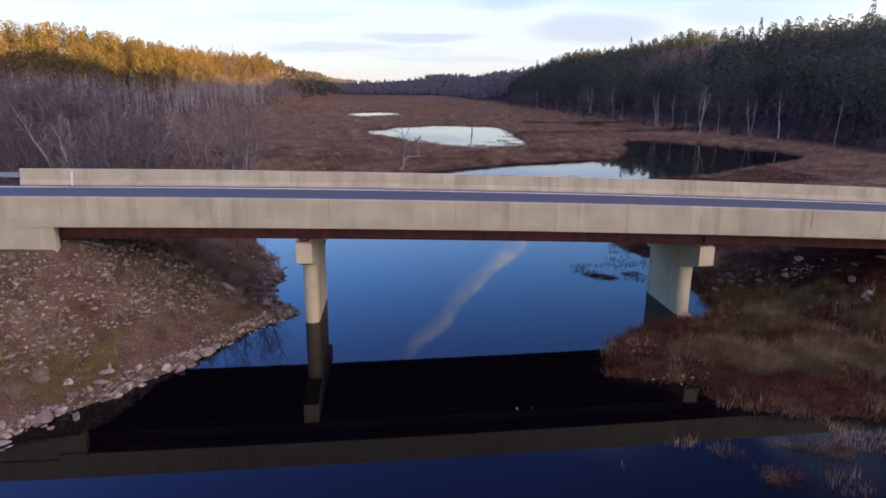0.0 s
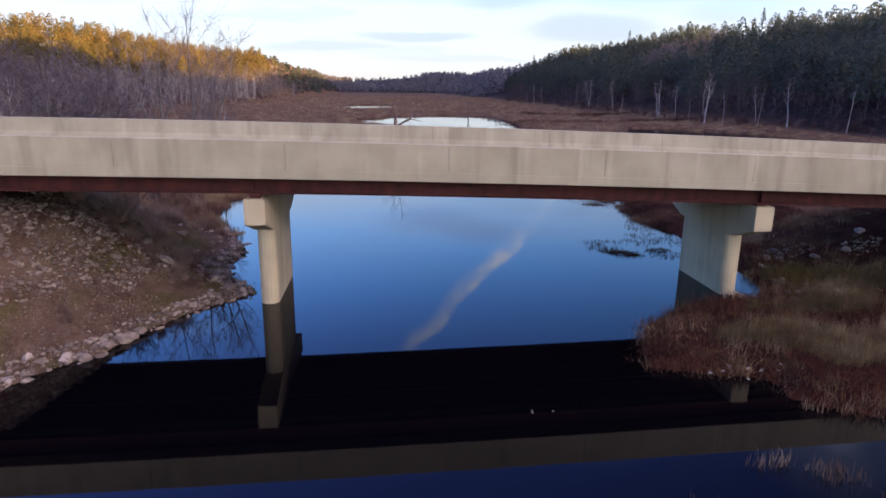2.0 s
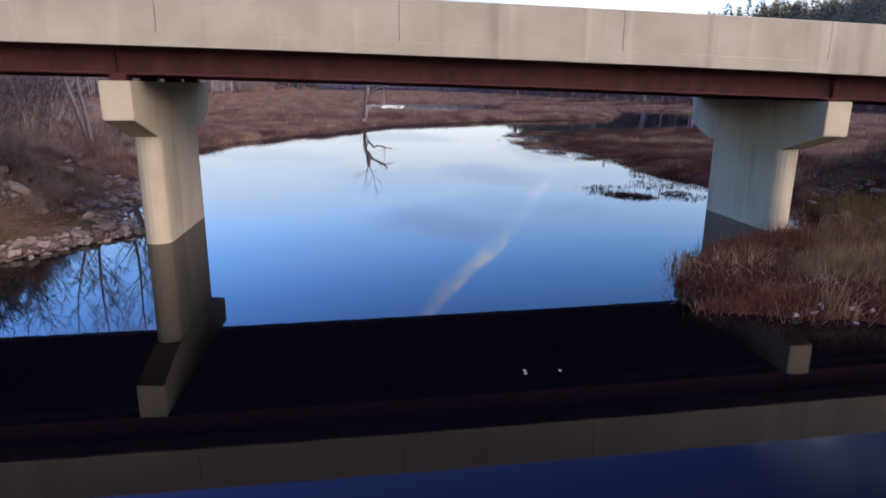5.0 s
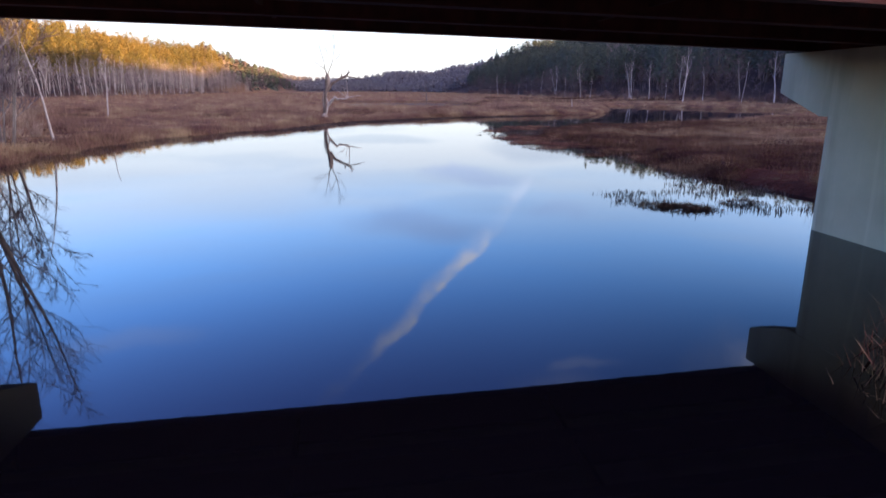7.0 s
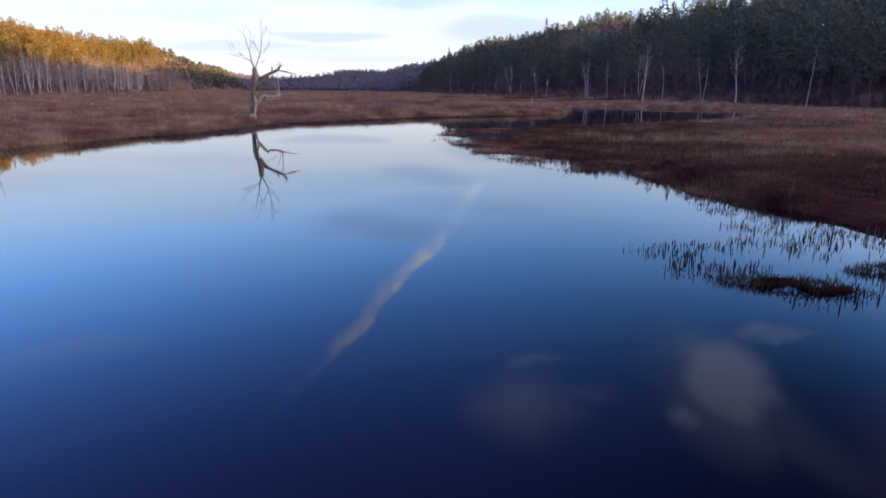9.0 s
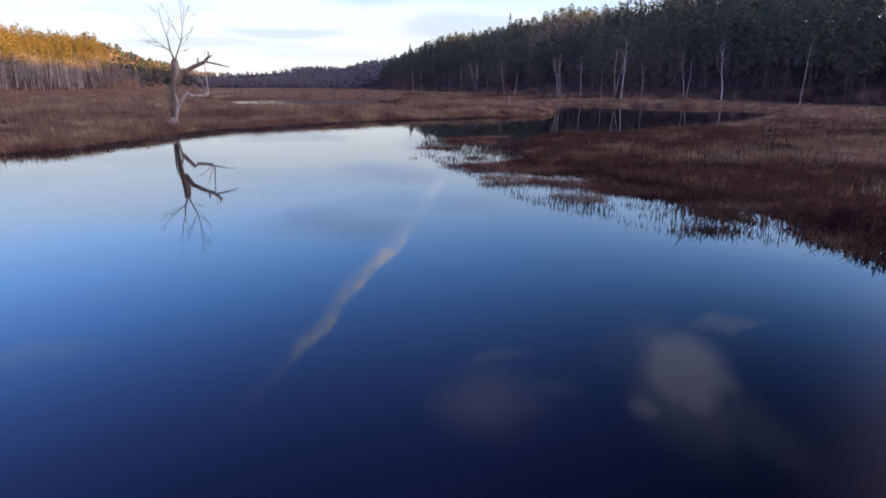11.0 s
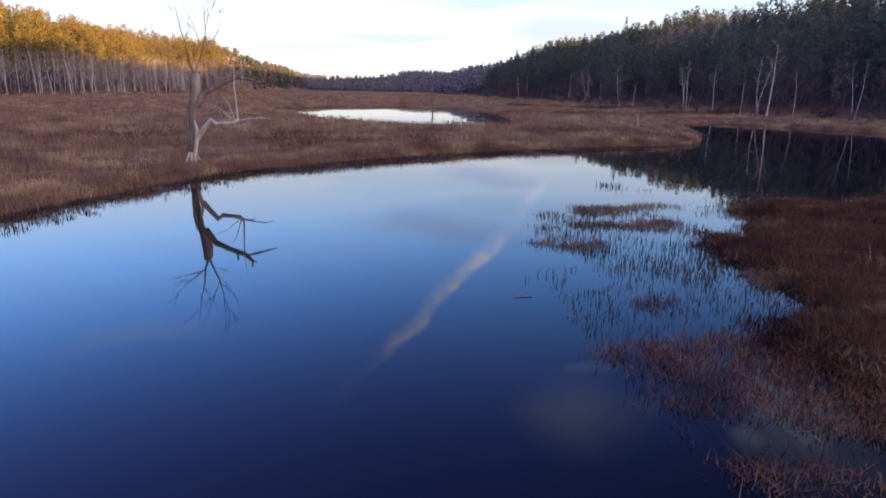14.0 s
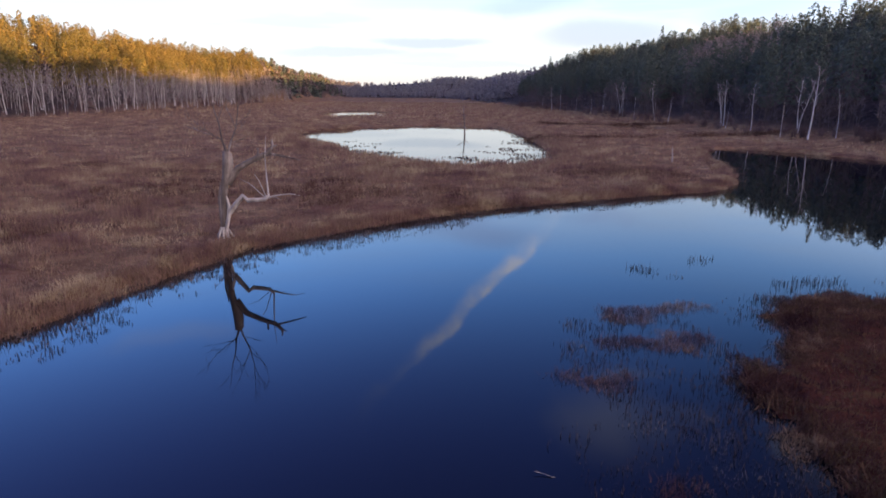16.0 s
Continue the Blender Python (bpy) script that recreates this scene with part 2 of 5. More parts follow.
k = Mat("weathered_steel", 0.75, 0.0, 0.3)
k.color(k.ramp(k.noise(3.0, 5, (1, 1, 0.4)), (0.3, (0.052, 0.013, 0.010)), (0.7, (0.105, 0.026, 0.018)))).bump(k.noise(80, 3), 0.2, 0.004)
STEEL = k.m

k = Mat("asphalt", 0.85)
k.color(k.ramp(k.noise(25, 5), (0.3, (0.060, 0.064, 0.076)), (0.7, (0.095, 0.100, 0.118)))).bump(k.noise(220, 2), 0.4, 0.006)
ASPHALT = k.m
k = Mat("road_paint", 0.7)
k.color(k.ramp(k.noise(18, 5), (0.35, (0.45, 0.45, 0.44)), (0.6, (0.72, 0.72, 0.70))))
PAINT = k.m
k = Mat("galvanised_steel", 0.45, 0.9, 0.5)
k.color(k.ramp(k.noise(8, 4), (0.3, (0.42, 0.44, 0.46)), (0.7, (0.58, 0.60, 0.62))))
GALV = k.m

# still, peat-dark water
k = Mat("water", 0.025, 0.0, 0.5)
k.b.inputs["IOR"].default_value = 1.265
k.color(k.ramp(k.noise(0.05, 3), (0.3, (0.0012, 0.0012, 0.0025)), (0.7, (0.0025, 0.002, 0.003))))
k.bump(k.noise(1.1, 3, (1, 1, 1)), 0.012, 0.05)
WATER = k.m

# marsh ground: matted dead sedge, with tan and red-brown drifts; moss on the slopes, leaf litter darkened for shade
k = Mat("marsh_ground", 0.95, 0.0, 0.03)
east = k.n.new("ShaderNodeSeparateXYZ")
k.l.new(k.pos, east.inputs[0])
tan = k.math("MULTIPLY", k.smooth(east.outputs["X"], 48, 82), 0.05)     # paler grass towards the right-hand wood
drift = k.math("ADD", k.noise(0.12, 6, (0.8, 1.0, 1.0), 0.65), tan)
c = k.ramp(drift, (0.36, (0.092, 0.042, 0.028)), (0.46, (0.136, 0.074, 0.044)), (0.55, (0.174, 0.108, 0.060)), (0.66, (0.220, 0.152, 0.088)))
c = k.mix(k.math("MULTIPLY", k.smooth(k.noise(0.7, 6), 0.42, 0.62), 0.7), c, (0.062, 0.036, 0.022))
c = k.mix(k.math("MULTIPLY", k.smooth(k.noise(7, 4), 0.5, 0.7), 0.4), c, (0.23, 0.150, 0.080))
axes = k.n.new("ShaderNodeSeparateXYZ")
k.l.new(k.pos, axes.inputs[0])
soil = k.ramp(k.noise(0.9, 6), (0.3, (0.072, 0.043, 0.031)), (0.5, (0.115, 0.073, 0.051)), (0.7, (0.155, 0.107, 0.074)))
soil = k.mix(k.math("MULTIPLY", k.smooth(k.noise(0.33, 4), 0.46, 0.60), 0.85), soil, (0.092, 0.078, 0.028))
soil = k.mix(k.math("MULTIPLY", k.smooth(k.noise(9, 4), 0.52, 0.7), 0.5), soil, (0.175, 0.130, 0.095))
c = k.mix(k.smooth(axes.outputs["Y"], 52, 43), c, soil)
# leaf litter under the woods, its colour darkened for the tree shade
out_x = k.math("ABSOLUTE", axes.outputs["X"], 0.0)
shaded_litter = k.ramp(k.noise(0.8, 5), (0.35, (0.022, 0.017, 0.016)), (0.65, (0.046, 0.033, 0.030)))
c = k.mix(k.math("MAXIMUM", k.smooth(out_x, 90, 104), k.smooth(axes.outputs["Y"], 1150, 1300)), c, shaded_litter)
# dark red leatherleaf peat beside the river
peat = k.ramp(k.noise(1.2, 5), (0.35, (0.030, 0.010, 0.008)), (0.55, (0.058, 0.019, 0.012)), (0.70, (0.070, 0.046, 0.020)))
in_x = k.math("MULTIPLY", k.smooth(axes.outputs["X"], 4, 7), k.smooth(k.math("ADD", axes.outputs["X"], k.math("MULTIPLY", k.noise(0.12, 3), 14.0)), 46, 36))
in_y = k.math("MULTIPLY", k.smooth(axes.outputs["Y"], 5, 10), k.smooth(axes.outputs["Y"], 97, 88))
c = k.mix(k.math("MULTIPLY", in_x, in_y), c, peat)
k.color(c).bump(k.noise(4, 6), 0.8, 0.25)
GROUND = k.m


def make_blades(name, *stops, scale=0.14):
    k = Mat(name, 0.85, 0.0, 0.2)
    east = k.n.new("ShaderNodeSeparateXYZ")
    k.l.new(k.pos, east.inputs[0])
    tan = k.math("MULTIPLY", k.smooth(east.outputs["X"], 48, 82), 0.05)
    wide = k.math("ADD", k.math("ADD", k.math("MULTIPLY", k.noise(scale, 5, (0.8, 1.0, 1.0), 0.66), 2.9), -0.95), tan)
    drift = k.math("ADD", wide, k.math("MULTIPLY", k.math("SUBTRACT", k.island, 0.4), 0.16))
    k.color(k.ramp(drift, *stops)).thin(0.35)
    return k.m


SEDGE = make_blades("dead_sedge", (0.22, (0.118, 0.060, 0.052)), (0.36, (0.190, 0.107, 0.078)), (0.48, (0.218, 0.144, 0.086)), (0.58, (0.190, 0.103, 0.076)), (0.72, (0.272, 0.188, 0.106)), (0.90, (0.38, 0.280, 0.160)), scale=0.34)
TAN_GRASS = make_blades("tan_grass", (0.28, (0.090, 0.042, 0.028)), (0.45, (0.145, 0.085, 0.046)), (0.60, (0.205, 0.138, 0.074)), (0.80, (0.30, 0.215, 0.13)), scale=0.22)
BANK_GRASS = make_blades("bank_grass", (0.22, (0.085, 0.029, 0.020)), (0.38, (0.165, 0.064, 0.035)), (0.50, (0.130, 0.102, 0.045)), (0.62, (0.205, 0.125, 0.070)), (0.85, (0.34, 0.24, 0.145)), scale=0.4)
STALKS = make_blades("pale_stalks", (0.25, (0.12, 0.065, 0.040)), (0.5, (0.20, 0.125, 0.075)), (0.8, (0.34, 0.24, 0.15)), scale=0.5)
OLIVE = make_blades("olive_grass", (0.25, (0.090, 0.070, 0.030)), (0.45, (0.130, 0.108, 0.045)), (0.60, (0.18, 0.128, 0.060)), (0.85, (0.26, 0.205, 0.105)), scale=0.5)
REED = make_blades("water_reeds", (0.28, (0.026, 0.017, 0.018)), (0.5, (0.055, 0.032, 0.027)), (0.65, (0.065, 0.047, 0.042)), (0.90, (0.14, 0.105, 0.085)), scale=0.5)
REDMAT = make_blades("leatherleaf", (0.22, (0.036, 0.014, 0.013)), (0.40, (0.068, 0.027, 0.020)), (0.52, (0.100, 0.062, 0.030)), (0.62, (0.058, 0.023, 0.018)), (0.74, (0.110, 0.056, 0.034)), (0.90, (0.18, 0.112, 0.066)), scale=0.38)
WEED = make_blades("water_weed", (0.25, (0.080, 0.032, 0.026)), (0.5, (0.145, 0.063, 0.042)), (0.75, (0.21, 0.115, 0.066)), scale=0.6)
BRUSH = make_blades("brown_brush", (0.3, (0.19, 0.128, 0.092)), (0.55, (0.28, 0.198, 0.142)), (0.8, (0.37, 0.28, 0.20)), scale=0.3)
SHRUB = make_blades("red_shrub_twigs", (0.3, (0.078, 0.046, 0.044)), (0.6, (0.120, 0.075, 0.066)), (0.85, (0.18, 0.125, 0.105)))


def make_bark(name, a, b, c, band=None):
    k = Mat(name, 0.85, 0.0, 0.2)
    col = k.ramp(k.noise(3.0, 5, (1, 1, 0.25)), (0.3, a), (0.55, b), (0.75, c))
    if band:
        col = k.mix(k.smooth(k.noise(5.0, 4, (0.6, 0.6, 3.5)), 0.58, 0.66), col, band)
    k.color(col).bump(k.noise(18, 4, (1, 1, 0.2)), 0.6, 0.03)
    return k.m


BARK = make_bark("grey_bark", (0.10, 0.085, 0.075), (0.17, 0.15, 0.135), (0.26, 0.235, 0.21))
BIRCH = make_bark("birch_bark", (0.29, 0.26, 0.235), (0.42, 0.385, 0.35), (0.54, 0.50, 0.46), (0.10, 0.085, 0.075))
ASPEN = make_bark("aspen_bark", (0.16, 0.14, 0.12), (0.27, 0.24, 0.215), (0.38, 0.345, 0.31), (0.08, 0.07, 0.06))
PALEWOOD = make_bark("bleached_deadwood", (0.20, 0.165, 0.140), (0.34, 0.295, 0.255), (0.48, 0.43, 0.38))
DEADWOOD = make_bark("weathered_deadwood", (0.055, 0.040, 0.032), (0.13, 0.102, 0.085), (0.29, 0.25, 0.22))
CONIFER_BARK = make_bark("conifer_bark", (0.05, 0.038, 0.030), (0.085, 0.065, 0.052), (0.13, 0.10, 0.085))
k = Mat("bare_twigs", 0.9, 0.0, 0.15)
k.color(k.ramp(k.math("ADD", k.math("MULTIPLY", k.noise(0.05, 3), 0.6), k.math("MULTIPLY", k.island, 0.4)), (0.3, (0.15, 0.112, 0.108)), (0.6, (0.23, 0.178, 0.168)), (0.8, (0.32, 0.255, 0.23)))).thin(0.3)
TWIG = k.m
k = Mat("thicket_twigs", 0.9, 0.0, 0.15)
k.color(k.ramp(k.math("ADD", k.math("MULTIPLY", k.noise(0.07, 3), 0.6), k.math("MULTIPLY", k.island, 0.4)), (0.3, (0.092, 0.068, 0.070)), (0.6, (0.145, 0.110, 0.108)), (0.8, (0.215, 0.168, 0.155)))).thin(0.3)
THICKET_TWIG = k.m
k = Mat("dark_twigs", 0.9, 0.0, 0.15)
k.color(k.ramp(k.math("ADD", k.math("MULTIPLY", k.noise(0.05, 3), 0.6), k.math("MULTIPLY", k.island, 0.4)), (0.3, (0.070, 0.054, 0.056)), (0.6, (0.105, 0.082, 0.082)), (0.8, (0.16, 0.128, 0.122)))).thin(0.3)
DARK_TWIG = k.m


def make_needles(name, *stops):
    k = Mat(name, 0.8, 0.0, 0.2)
    f = k.math("ADD", k.math("ADD", k.math("MULTIPLY", k.noise(0.035, 3), 0.5), k.math("MULTIPLY", k.noise(0.4, 3), 0.35)), k.math("MULTIPLY", k.island, 0.15))
    k.color(k.ramp(f, *stops)).thin(0.45)
    return k.m


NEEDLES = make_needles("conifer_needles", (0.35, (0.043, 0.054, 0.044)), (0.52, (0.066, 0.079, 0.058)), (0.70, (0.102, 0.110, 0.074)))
# distance haze is put into this paler violet-grey foliage colour
HAZY_WOOD = make_needles("hazy_distant_woods", (0.35, (0.115, 0.108, 0.122)), (0.52, (0.155, 0.142, 0.150)), (0.70, (0.21, 0.180, 0.176)))
# evening gold of the sunlit side is put into this needle colour
SUNGOLD_NEEDLES = make_needles("sungold_pine_needles", (0.33, (0.058, 0.060, 0.020)), (0.45, (0.105, 0.086, 0.026)), (0.56, (0.150, 0.104, 0.030)), (0.70, (0.21, 0.132, 0.038)))
LEAF = Mat("floating_leaf", 0.6).color((0.24, 0.20, 0.16)).m

k = Mat("field_stone", 0.85, 0.0, 0.3)
c = k.ramp(k.random(), (0.0, (0.13, 0.094, 0.072)), (0.35, (0.225, 0.170, 0.135)), (0.75, (0.31, 0.24, 0.192)), (1.0, (0.44, 0.36, 0.295)))
c = k.mix(k.smooth(k.noise(5, 5), 0.45, 0.7), c, (0.15, 0.12, 0.10))
c = k.mix(k.math("MULTIPLY", k.smooth(k.noise(1.5, 4), 0.55, 0.7), 0.5), c, (0.12, 0.115, 0.055))
k.color(c).bump(k.noise(12, 5), 0.6, 0.04)
STONE = k.m
k = Mat("small_stones", 0.85, 0.0, 0.3)
c = k.ramp(k.island, (0.0, (0.088, 0.062, 0.046)), (0.5, (0.185, 0.136, 0.104)), (1.0, (0.35, 0.275, 0.215)))
k.color(k.mix(k.smooth(k.noise(6, 4), 0.45, 0.7), c, (0.13, 0.10, 0.085))).bump(k.noise(14, 4), 0.5, 0.03)
GRAVEL = k.m
k = Mat("pale_stone", 0.8, 0.0, 0.3)
k.color(k.ramp(k.noise(6, 4), (0.3, (0.27, 0.235, 0.20)), (0.7, (0.44, 0.39, 0.335)))).bump(k.noise(14, 4), 0.4, 0.02)
PALE = k.m


# ---- building blocks ------------------------------------------------------


def mesh_from(name, v, f, mat, smooth=False):
    """A mesh from vertex and face arrays (all faces with the same number of corners, or a list of them)."""
    me = bpy.data.meshes.new(name)
    if isinstance(f, np.ndarray):
        v, n = np.asarray(v, np.float32), f.shape[1]
        me.vertices.add(len(v))
        me.vertices.foreach_set("co", v.ravel())
        me.loops.add(f.size)
        me.loops.foreach_set("vertex_index", f.astype(np.int32).ravel())
        me.polygons.add(len(f))
        me.polygons.foreach_set("loop_start", np.arange(0, f.size, n, dtype=np.int32))
        me.update(calc_edges=True)
    else:
        me.from_pydata([tuple(p) for p in v], [], [tuple(q) for q in f])
        me.update()
    if smooth:
        me.polygons.foreach_set("use_smooth", [True] * len(me.polygons))
    me.materials.append(mat)
    return me


def part(name, me, parent=None, label="", kind=""):
    """Links a mesh as one object, under a thing or a part."""
    ob = new(name, me)
    if parent:
        ob.parent = parent
    return tagged(ob, label, kind=kind)


def thing(name, label, category, group="", kind="", m=None):
    ob = new(name)
    ob.empty_display_size = 0.2
    if m:
        ob.matrix_world = m
    return tagged(ob, label, category, group, kind)


def from_bm(name, bm, mat, smooth=False):
    me = bpy.data.meshes.new(name)
    bmesh.ops.recalc_face_normals(bm, faces=bm.faces)
    bm.to_mesh(me)
    bm.free()
    if smooth:
        me.polygons.foreach_set("use_smooth", [True] * len(me.polygons))
    me.materials.append(mat)
    return me


def box_mesh(name, lo, hi, mat, bevel=0.02):
    bm = bmesh.new()
    bmesh.ops.create_cube(bm, size=1.0)
    lo, hi = Vector(lo), Vector(hi)
    for v in bm.verts:
        v.co = Vector(((v.co[i] + 0.5) * (hi[i] - lo[i]) + lo[i]) for i in range(3))
    if bevel:
        bmesh.ops.bevel(bm, geom=bm.edges[:], offset=bevel, segments=2, affect="EDGES")
    return from_bm(name, bm, mat)


class Soup:
    """Gathers triangles of many small pieces into one mesh."""

    def __init__(self):
        self.v, self.f, self.n = [], [], 0

    def add(self, v, f):
        self.v.append(np.asarray(v, np.float32).reshape(-1, 3))
        self.f.append(np.asarray(f, np.int64).reshape(-1, 3) + self.n)
        self.n += len(self.v[-1])

    def many(self, v, f, places, turns, sizes):
        """The same piece at many places, turned about z."""
        v, f = np.asarray(v), np.asarray(f)
        c, s = np.cos(turns)[:, None], np.sin(turns)[:, None]
        sz = np.asarray(sizes)
        sx, szz = (sz[:, 0:1], sz[:, 1:2]) if sz.ndim == 2 else (sz[:, None], sz[:, None])
        x = (v[None, :, 0] * c - v[None, :, 1] * s) * sx + places[:, 0:1]
        y = (v[None, :, 0] * s + v[None, :, 1] * c) * sx + places[:, 1:2]
        z = v[None, :, 2] * szz + places[:, 2:3]
        self.add(np.stack([x, y, z], 2), (f[None] + (np.arange(len(places)) * len(v))[:, None, None]))

    def mesh(self, name, mat, smooth=False):
        return mesh_from(name, np.concatenate(self.v), np.concatenate(self.f), mat, smooth)

    def arrays(self):
        return np.concatenate(self.v), np.concatenate(self.f)


def vnoise(x, y, size, seed=0):
    """Smooth value noise, 0 to 1, with lumps of about that size in metres."""
    x, y = np.asarray(x, float) / size, np.asarray(y, float) / size
    xi, yi = np.floor(x).astype(np.int64), np.floor(y).astype(np.int64)
    fx, fy = x - xi, y - yi
    fx, fy = fx * fx * (3 - 2 * fx), fy * fy * (3 - 2 * fy)

    def h(i, j):
        k = (i * 374761393 + j * 668265263 + seed * 1442695041) & 0xFFFFFFFF
        k = ((k ^ (k >> 13)) * 1274126177) & 0xFFFFFFFF
        return ((k ^ (k >> 16)) & 0xFFFF) / 65535.0

    a, b, c, d = h(xi, yi), h(xi + 1, yi), h(xi, yi + 1), h(xi + 1, yi + 1)
    return (a * (1 - fx) + b * fx) * (1 - fy) + (c * (1 - fx) + d * fx) * fy


def sstep(v, lo, hi):
    t = np.clip((np.asarray(v, float) - lo) / (hi - lo), 0, 1)
    return t * t * (3 - 2 * t)


# ---- plan of the valley ---------------------------------------------------
LEFT_SHORE = [(-60, -90), (-30, -40), (-19, 6), (-14, 21.2), (-11.4, 24.2), (-9.0, 27.4), (-7.8, 30.4), (-5.2, 33.6), (-7.6, 37), (-7.4, 41.5),
              (-9.2, 45.5), (-12, 52), (-12.5, 57), (-11.5, 63), (-9, 71), (-5, 77.5), (-2, 80.3), (0.2, 85.4), (2.6, 92.2), (5.2, 94.3),
              (8.3, 97), (14.7, 102.6), (24, 107), (31, 110), (38, 113), (43, 117), (49, 130), (52, 141), (60, 158)]
RIGHT_SHORE = [(66, 158), (72, 149), (76, 140), (84, 130), (82, 118), (74, 108), (61, 99.5), (50, 91), (41, 86), (33, 83.6), (26.5, 80.6), (22.5, 76),
               (21.0, 72), (20.2, 66), (19.4, 60), (19.0, 52), (19.2, 46), (19.2, 40), (18.6, 34.6), (18.2, 31.8), (13.2, 30), (11.0, 28.6),
               (10.0, 26.6), (9.4, 24.9), (11.2, 24.1), (13.2, 23.5), (12.8, 22.3), (14.5, 21.2), (19, 20.3), (26, 19.2), (36, 14), (60, -20), (70, -90)]
MID_POND = [(-10.7, 184.6), (-7, 200), (3, 211), (18.6, 224), (35, 216), (36, 185), (33.7, 158), (31, 139), (23.6, 131.5), (18.2, 130.2), (13, 134.7), (6, 145), (-1.7, 164)]
FAR_POND = [(-25, 300), (-18, 345), (-6, 352), (3, 346), (8, 312), (-10, 285)]
SIDE_POND = [(56, 236), (66, 241), (78, 229), (81, 205), (80, 192), (76, 210), (68, 224)]
WATERS = [LEFT_SHORE + RIGHT_SHORE, MID_POND, FAR_POND, SIDE_POND]


def inside_and_far(px, py, poly):
    p = np.array(poly, float)
    q = np.roll(p, -1, 0)
    best = np.full(px.shape, 1e9)
    odd = np.zeros(px.shape, bool)
    for (ax, ay), (bx, by) in zip(p, q):
        dx, dy = bx - ax, by - ay
        t = np.clip(((px - ax) * dx + (py - ay) * dy) / (dx * dx + dy * dy), 0, 1)
        best = np.minimum(best, (px - ax - t * dx) ** 2 + (py - ay - t * dy) ** 2)
        cross = (ay > py) != (by > py)
        odd ^= cross & (px < (bx - ax) * (py - ay) / (by - ay if by != ay else 1e-9) + ax)
    return odd, np.sqrt(best)


def shore(x, y):
    """Metres from the water's edge: positive on land, negative in water."""
    x, y = np.asarray(x, float), np.asarray(y, float)
    s = np.full(x.shape, 1e9)
    for w in WATERS:
        odd, d = inside_and_far(x, y, w)
        s = np.minimum(s, np.where(odd, -d, d))
    rag = (np.where(y > 44, 1.0, 0.5) + 1.9 * sstep(x, 14, 17) * sstep(y, 48, 54) * sstep(y, 92, 84)) * ((vnoise(x, y, 2.2, 3) - 0.5) * 0.9 + (vnoise(x, y, 6.5, 4) - 0.5) * 1.3)
    # low islets and drowned tussocks beside the reed beds
    for cx, cy, rx, ry, turn in ((14.0, 39.6, 1.3, 0.34, -0.55), (16.4, 40.1, 0.7, 0.24, -0.1)):
        ux, uy = (x - cx) * math.cos(turn) + (y - cy) * math.sin(turn), (y - cy) * math.cos(turn) - (x - cx) * math.sin(turn)
        r = np.sqrt((ux / rx) ** 2 + (uy / ry) ** 2)
        s = np.maximum(s, np.where(r < 1, (1 - r) * min(rx, ry), (1 - r) * 4 * rx))
    return s + rag * sstep(np.abs(s), 0, 0.6)


def edge_right(y):
    return 91 + 9 * (vnoise(0 * y, y, 45, 8) - 0.5) + np.interp(y, [100, 160, 300], [14, 0, 0])


def edge_left(y):
    return -89 + 14 * (vnoise(0 * y, y, 60, 9) - 0.5)


def ground_height(x, y, s=None):
    x, y = np.asarray(x, float), np.asarray(y, float)
    s = shore(x, y) if s is None else s
    h = 0.22 + 0.30 * vnoise(x, y, 3.0, 1) + 0.35 * vnoise(x, y, 17, 2) * sstep(s, 2, 12)
    h = h * (1 - 0.55 * sstep(x, 17, 22) * sstep(x, 75, 60) * sstep(y, 50, 58) * sstep(y, 108, 100))      # the sodden mat beside the river lies low
    # abutment cones and the road fill
    for ax, sl in ((-15.5, 0.54), (32.5, 0.36)):
        d = np.hypot(np.maximum(0, (x - ax) if ax < 0 else (ax - x)), np.maximum(0, np.maximum((29.9 if ax < 0 else 31.2) - y, y - 37.2)))
        h = np.maximum(h, (4.9 if ax < 0 else 4.2) - sl * d + 0.5 * (vnoise(x, y, 2.6, 5) - 0.5))
    side = np.maximum(0, np.maximum(31.8 - y, y - 37.0))
    fill = np.where(x < 0, 5.75, np.minimum(4.75, 7.04 - 0.0221 * x - 0.00036 * x * x - 1.15)) - np.where(y < 31.8, 3.2, 0.9) * side
    h = np.where((x < -17.4) | (x > 33.6), np.maximum(h, fill), h)
    # valley sides
    dr, dl = x - edge_right(y), edge_left(y) - x
    # right side raised out of view before y=100, added to block the low sun
    cr = np.interp(y, [-700, -100, 40, 120, 180, 250, 430, 650, 1200, 2200], [54, 54, 50, 28, 24, 24, 31, 33, 26, 16])
    cl = np.interp(y, [-700, 100, 250, 380, 650, 1000, 2200], [20, 21, 23, 27, 29, 29, 14])
    lump = 0.8 + 0.4 * vnoise(x, y, 55, 6)
    hill = cr * sstep(dr, -4, 95) * lump + cl * sstep(dl, -4, np.interp(y, [380, 650], [95, 48])) * lump
    far = sstep(y, 1250, 1750) * (19 + 18 * np.exp(-((x - 170) / 170) ** 2) + 6 * vnoise(x, y, 140, 7))
    # extra ridge hidden behind the right crest, added to shade the valley's far end
    unseen_ridge = 70 * sstep(x, 300, 420) * sstep(y, 330, 620) * (0.9 + 0.2 * vnoise(x, y, 180, 16))
    h = np.maximum(np.maximum(h + hill, far), unseen_ridge)
    rise = np.maximum(s, 0)
    bank = np.minimum(h, 0.04 + np.where((x < 0) & (y < 44), 0.26 * rise + 0.07 * rise ** 2, np.where(y < 44, 0.62, 0.40) * rise))
    return np.where(s > 0, bank, np.maximum(-1.4, 0.45 * s - 0.03))


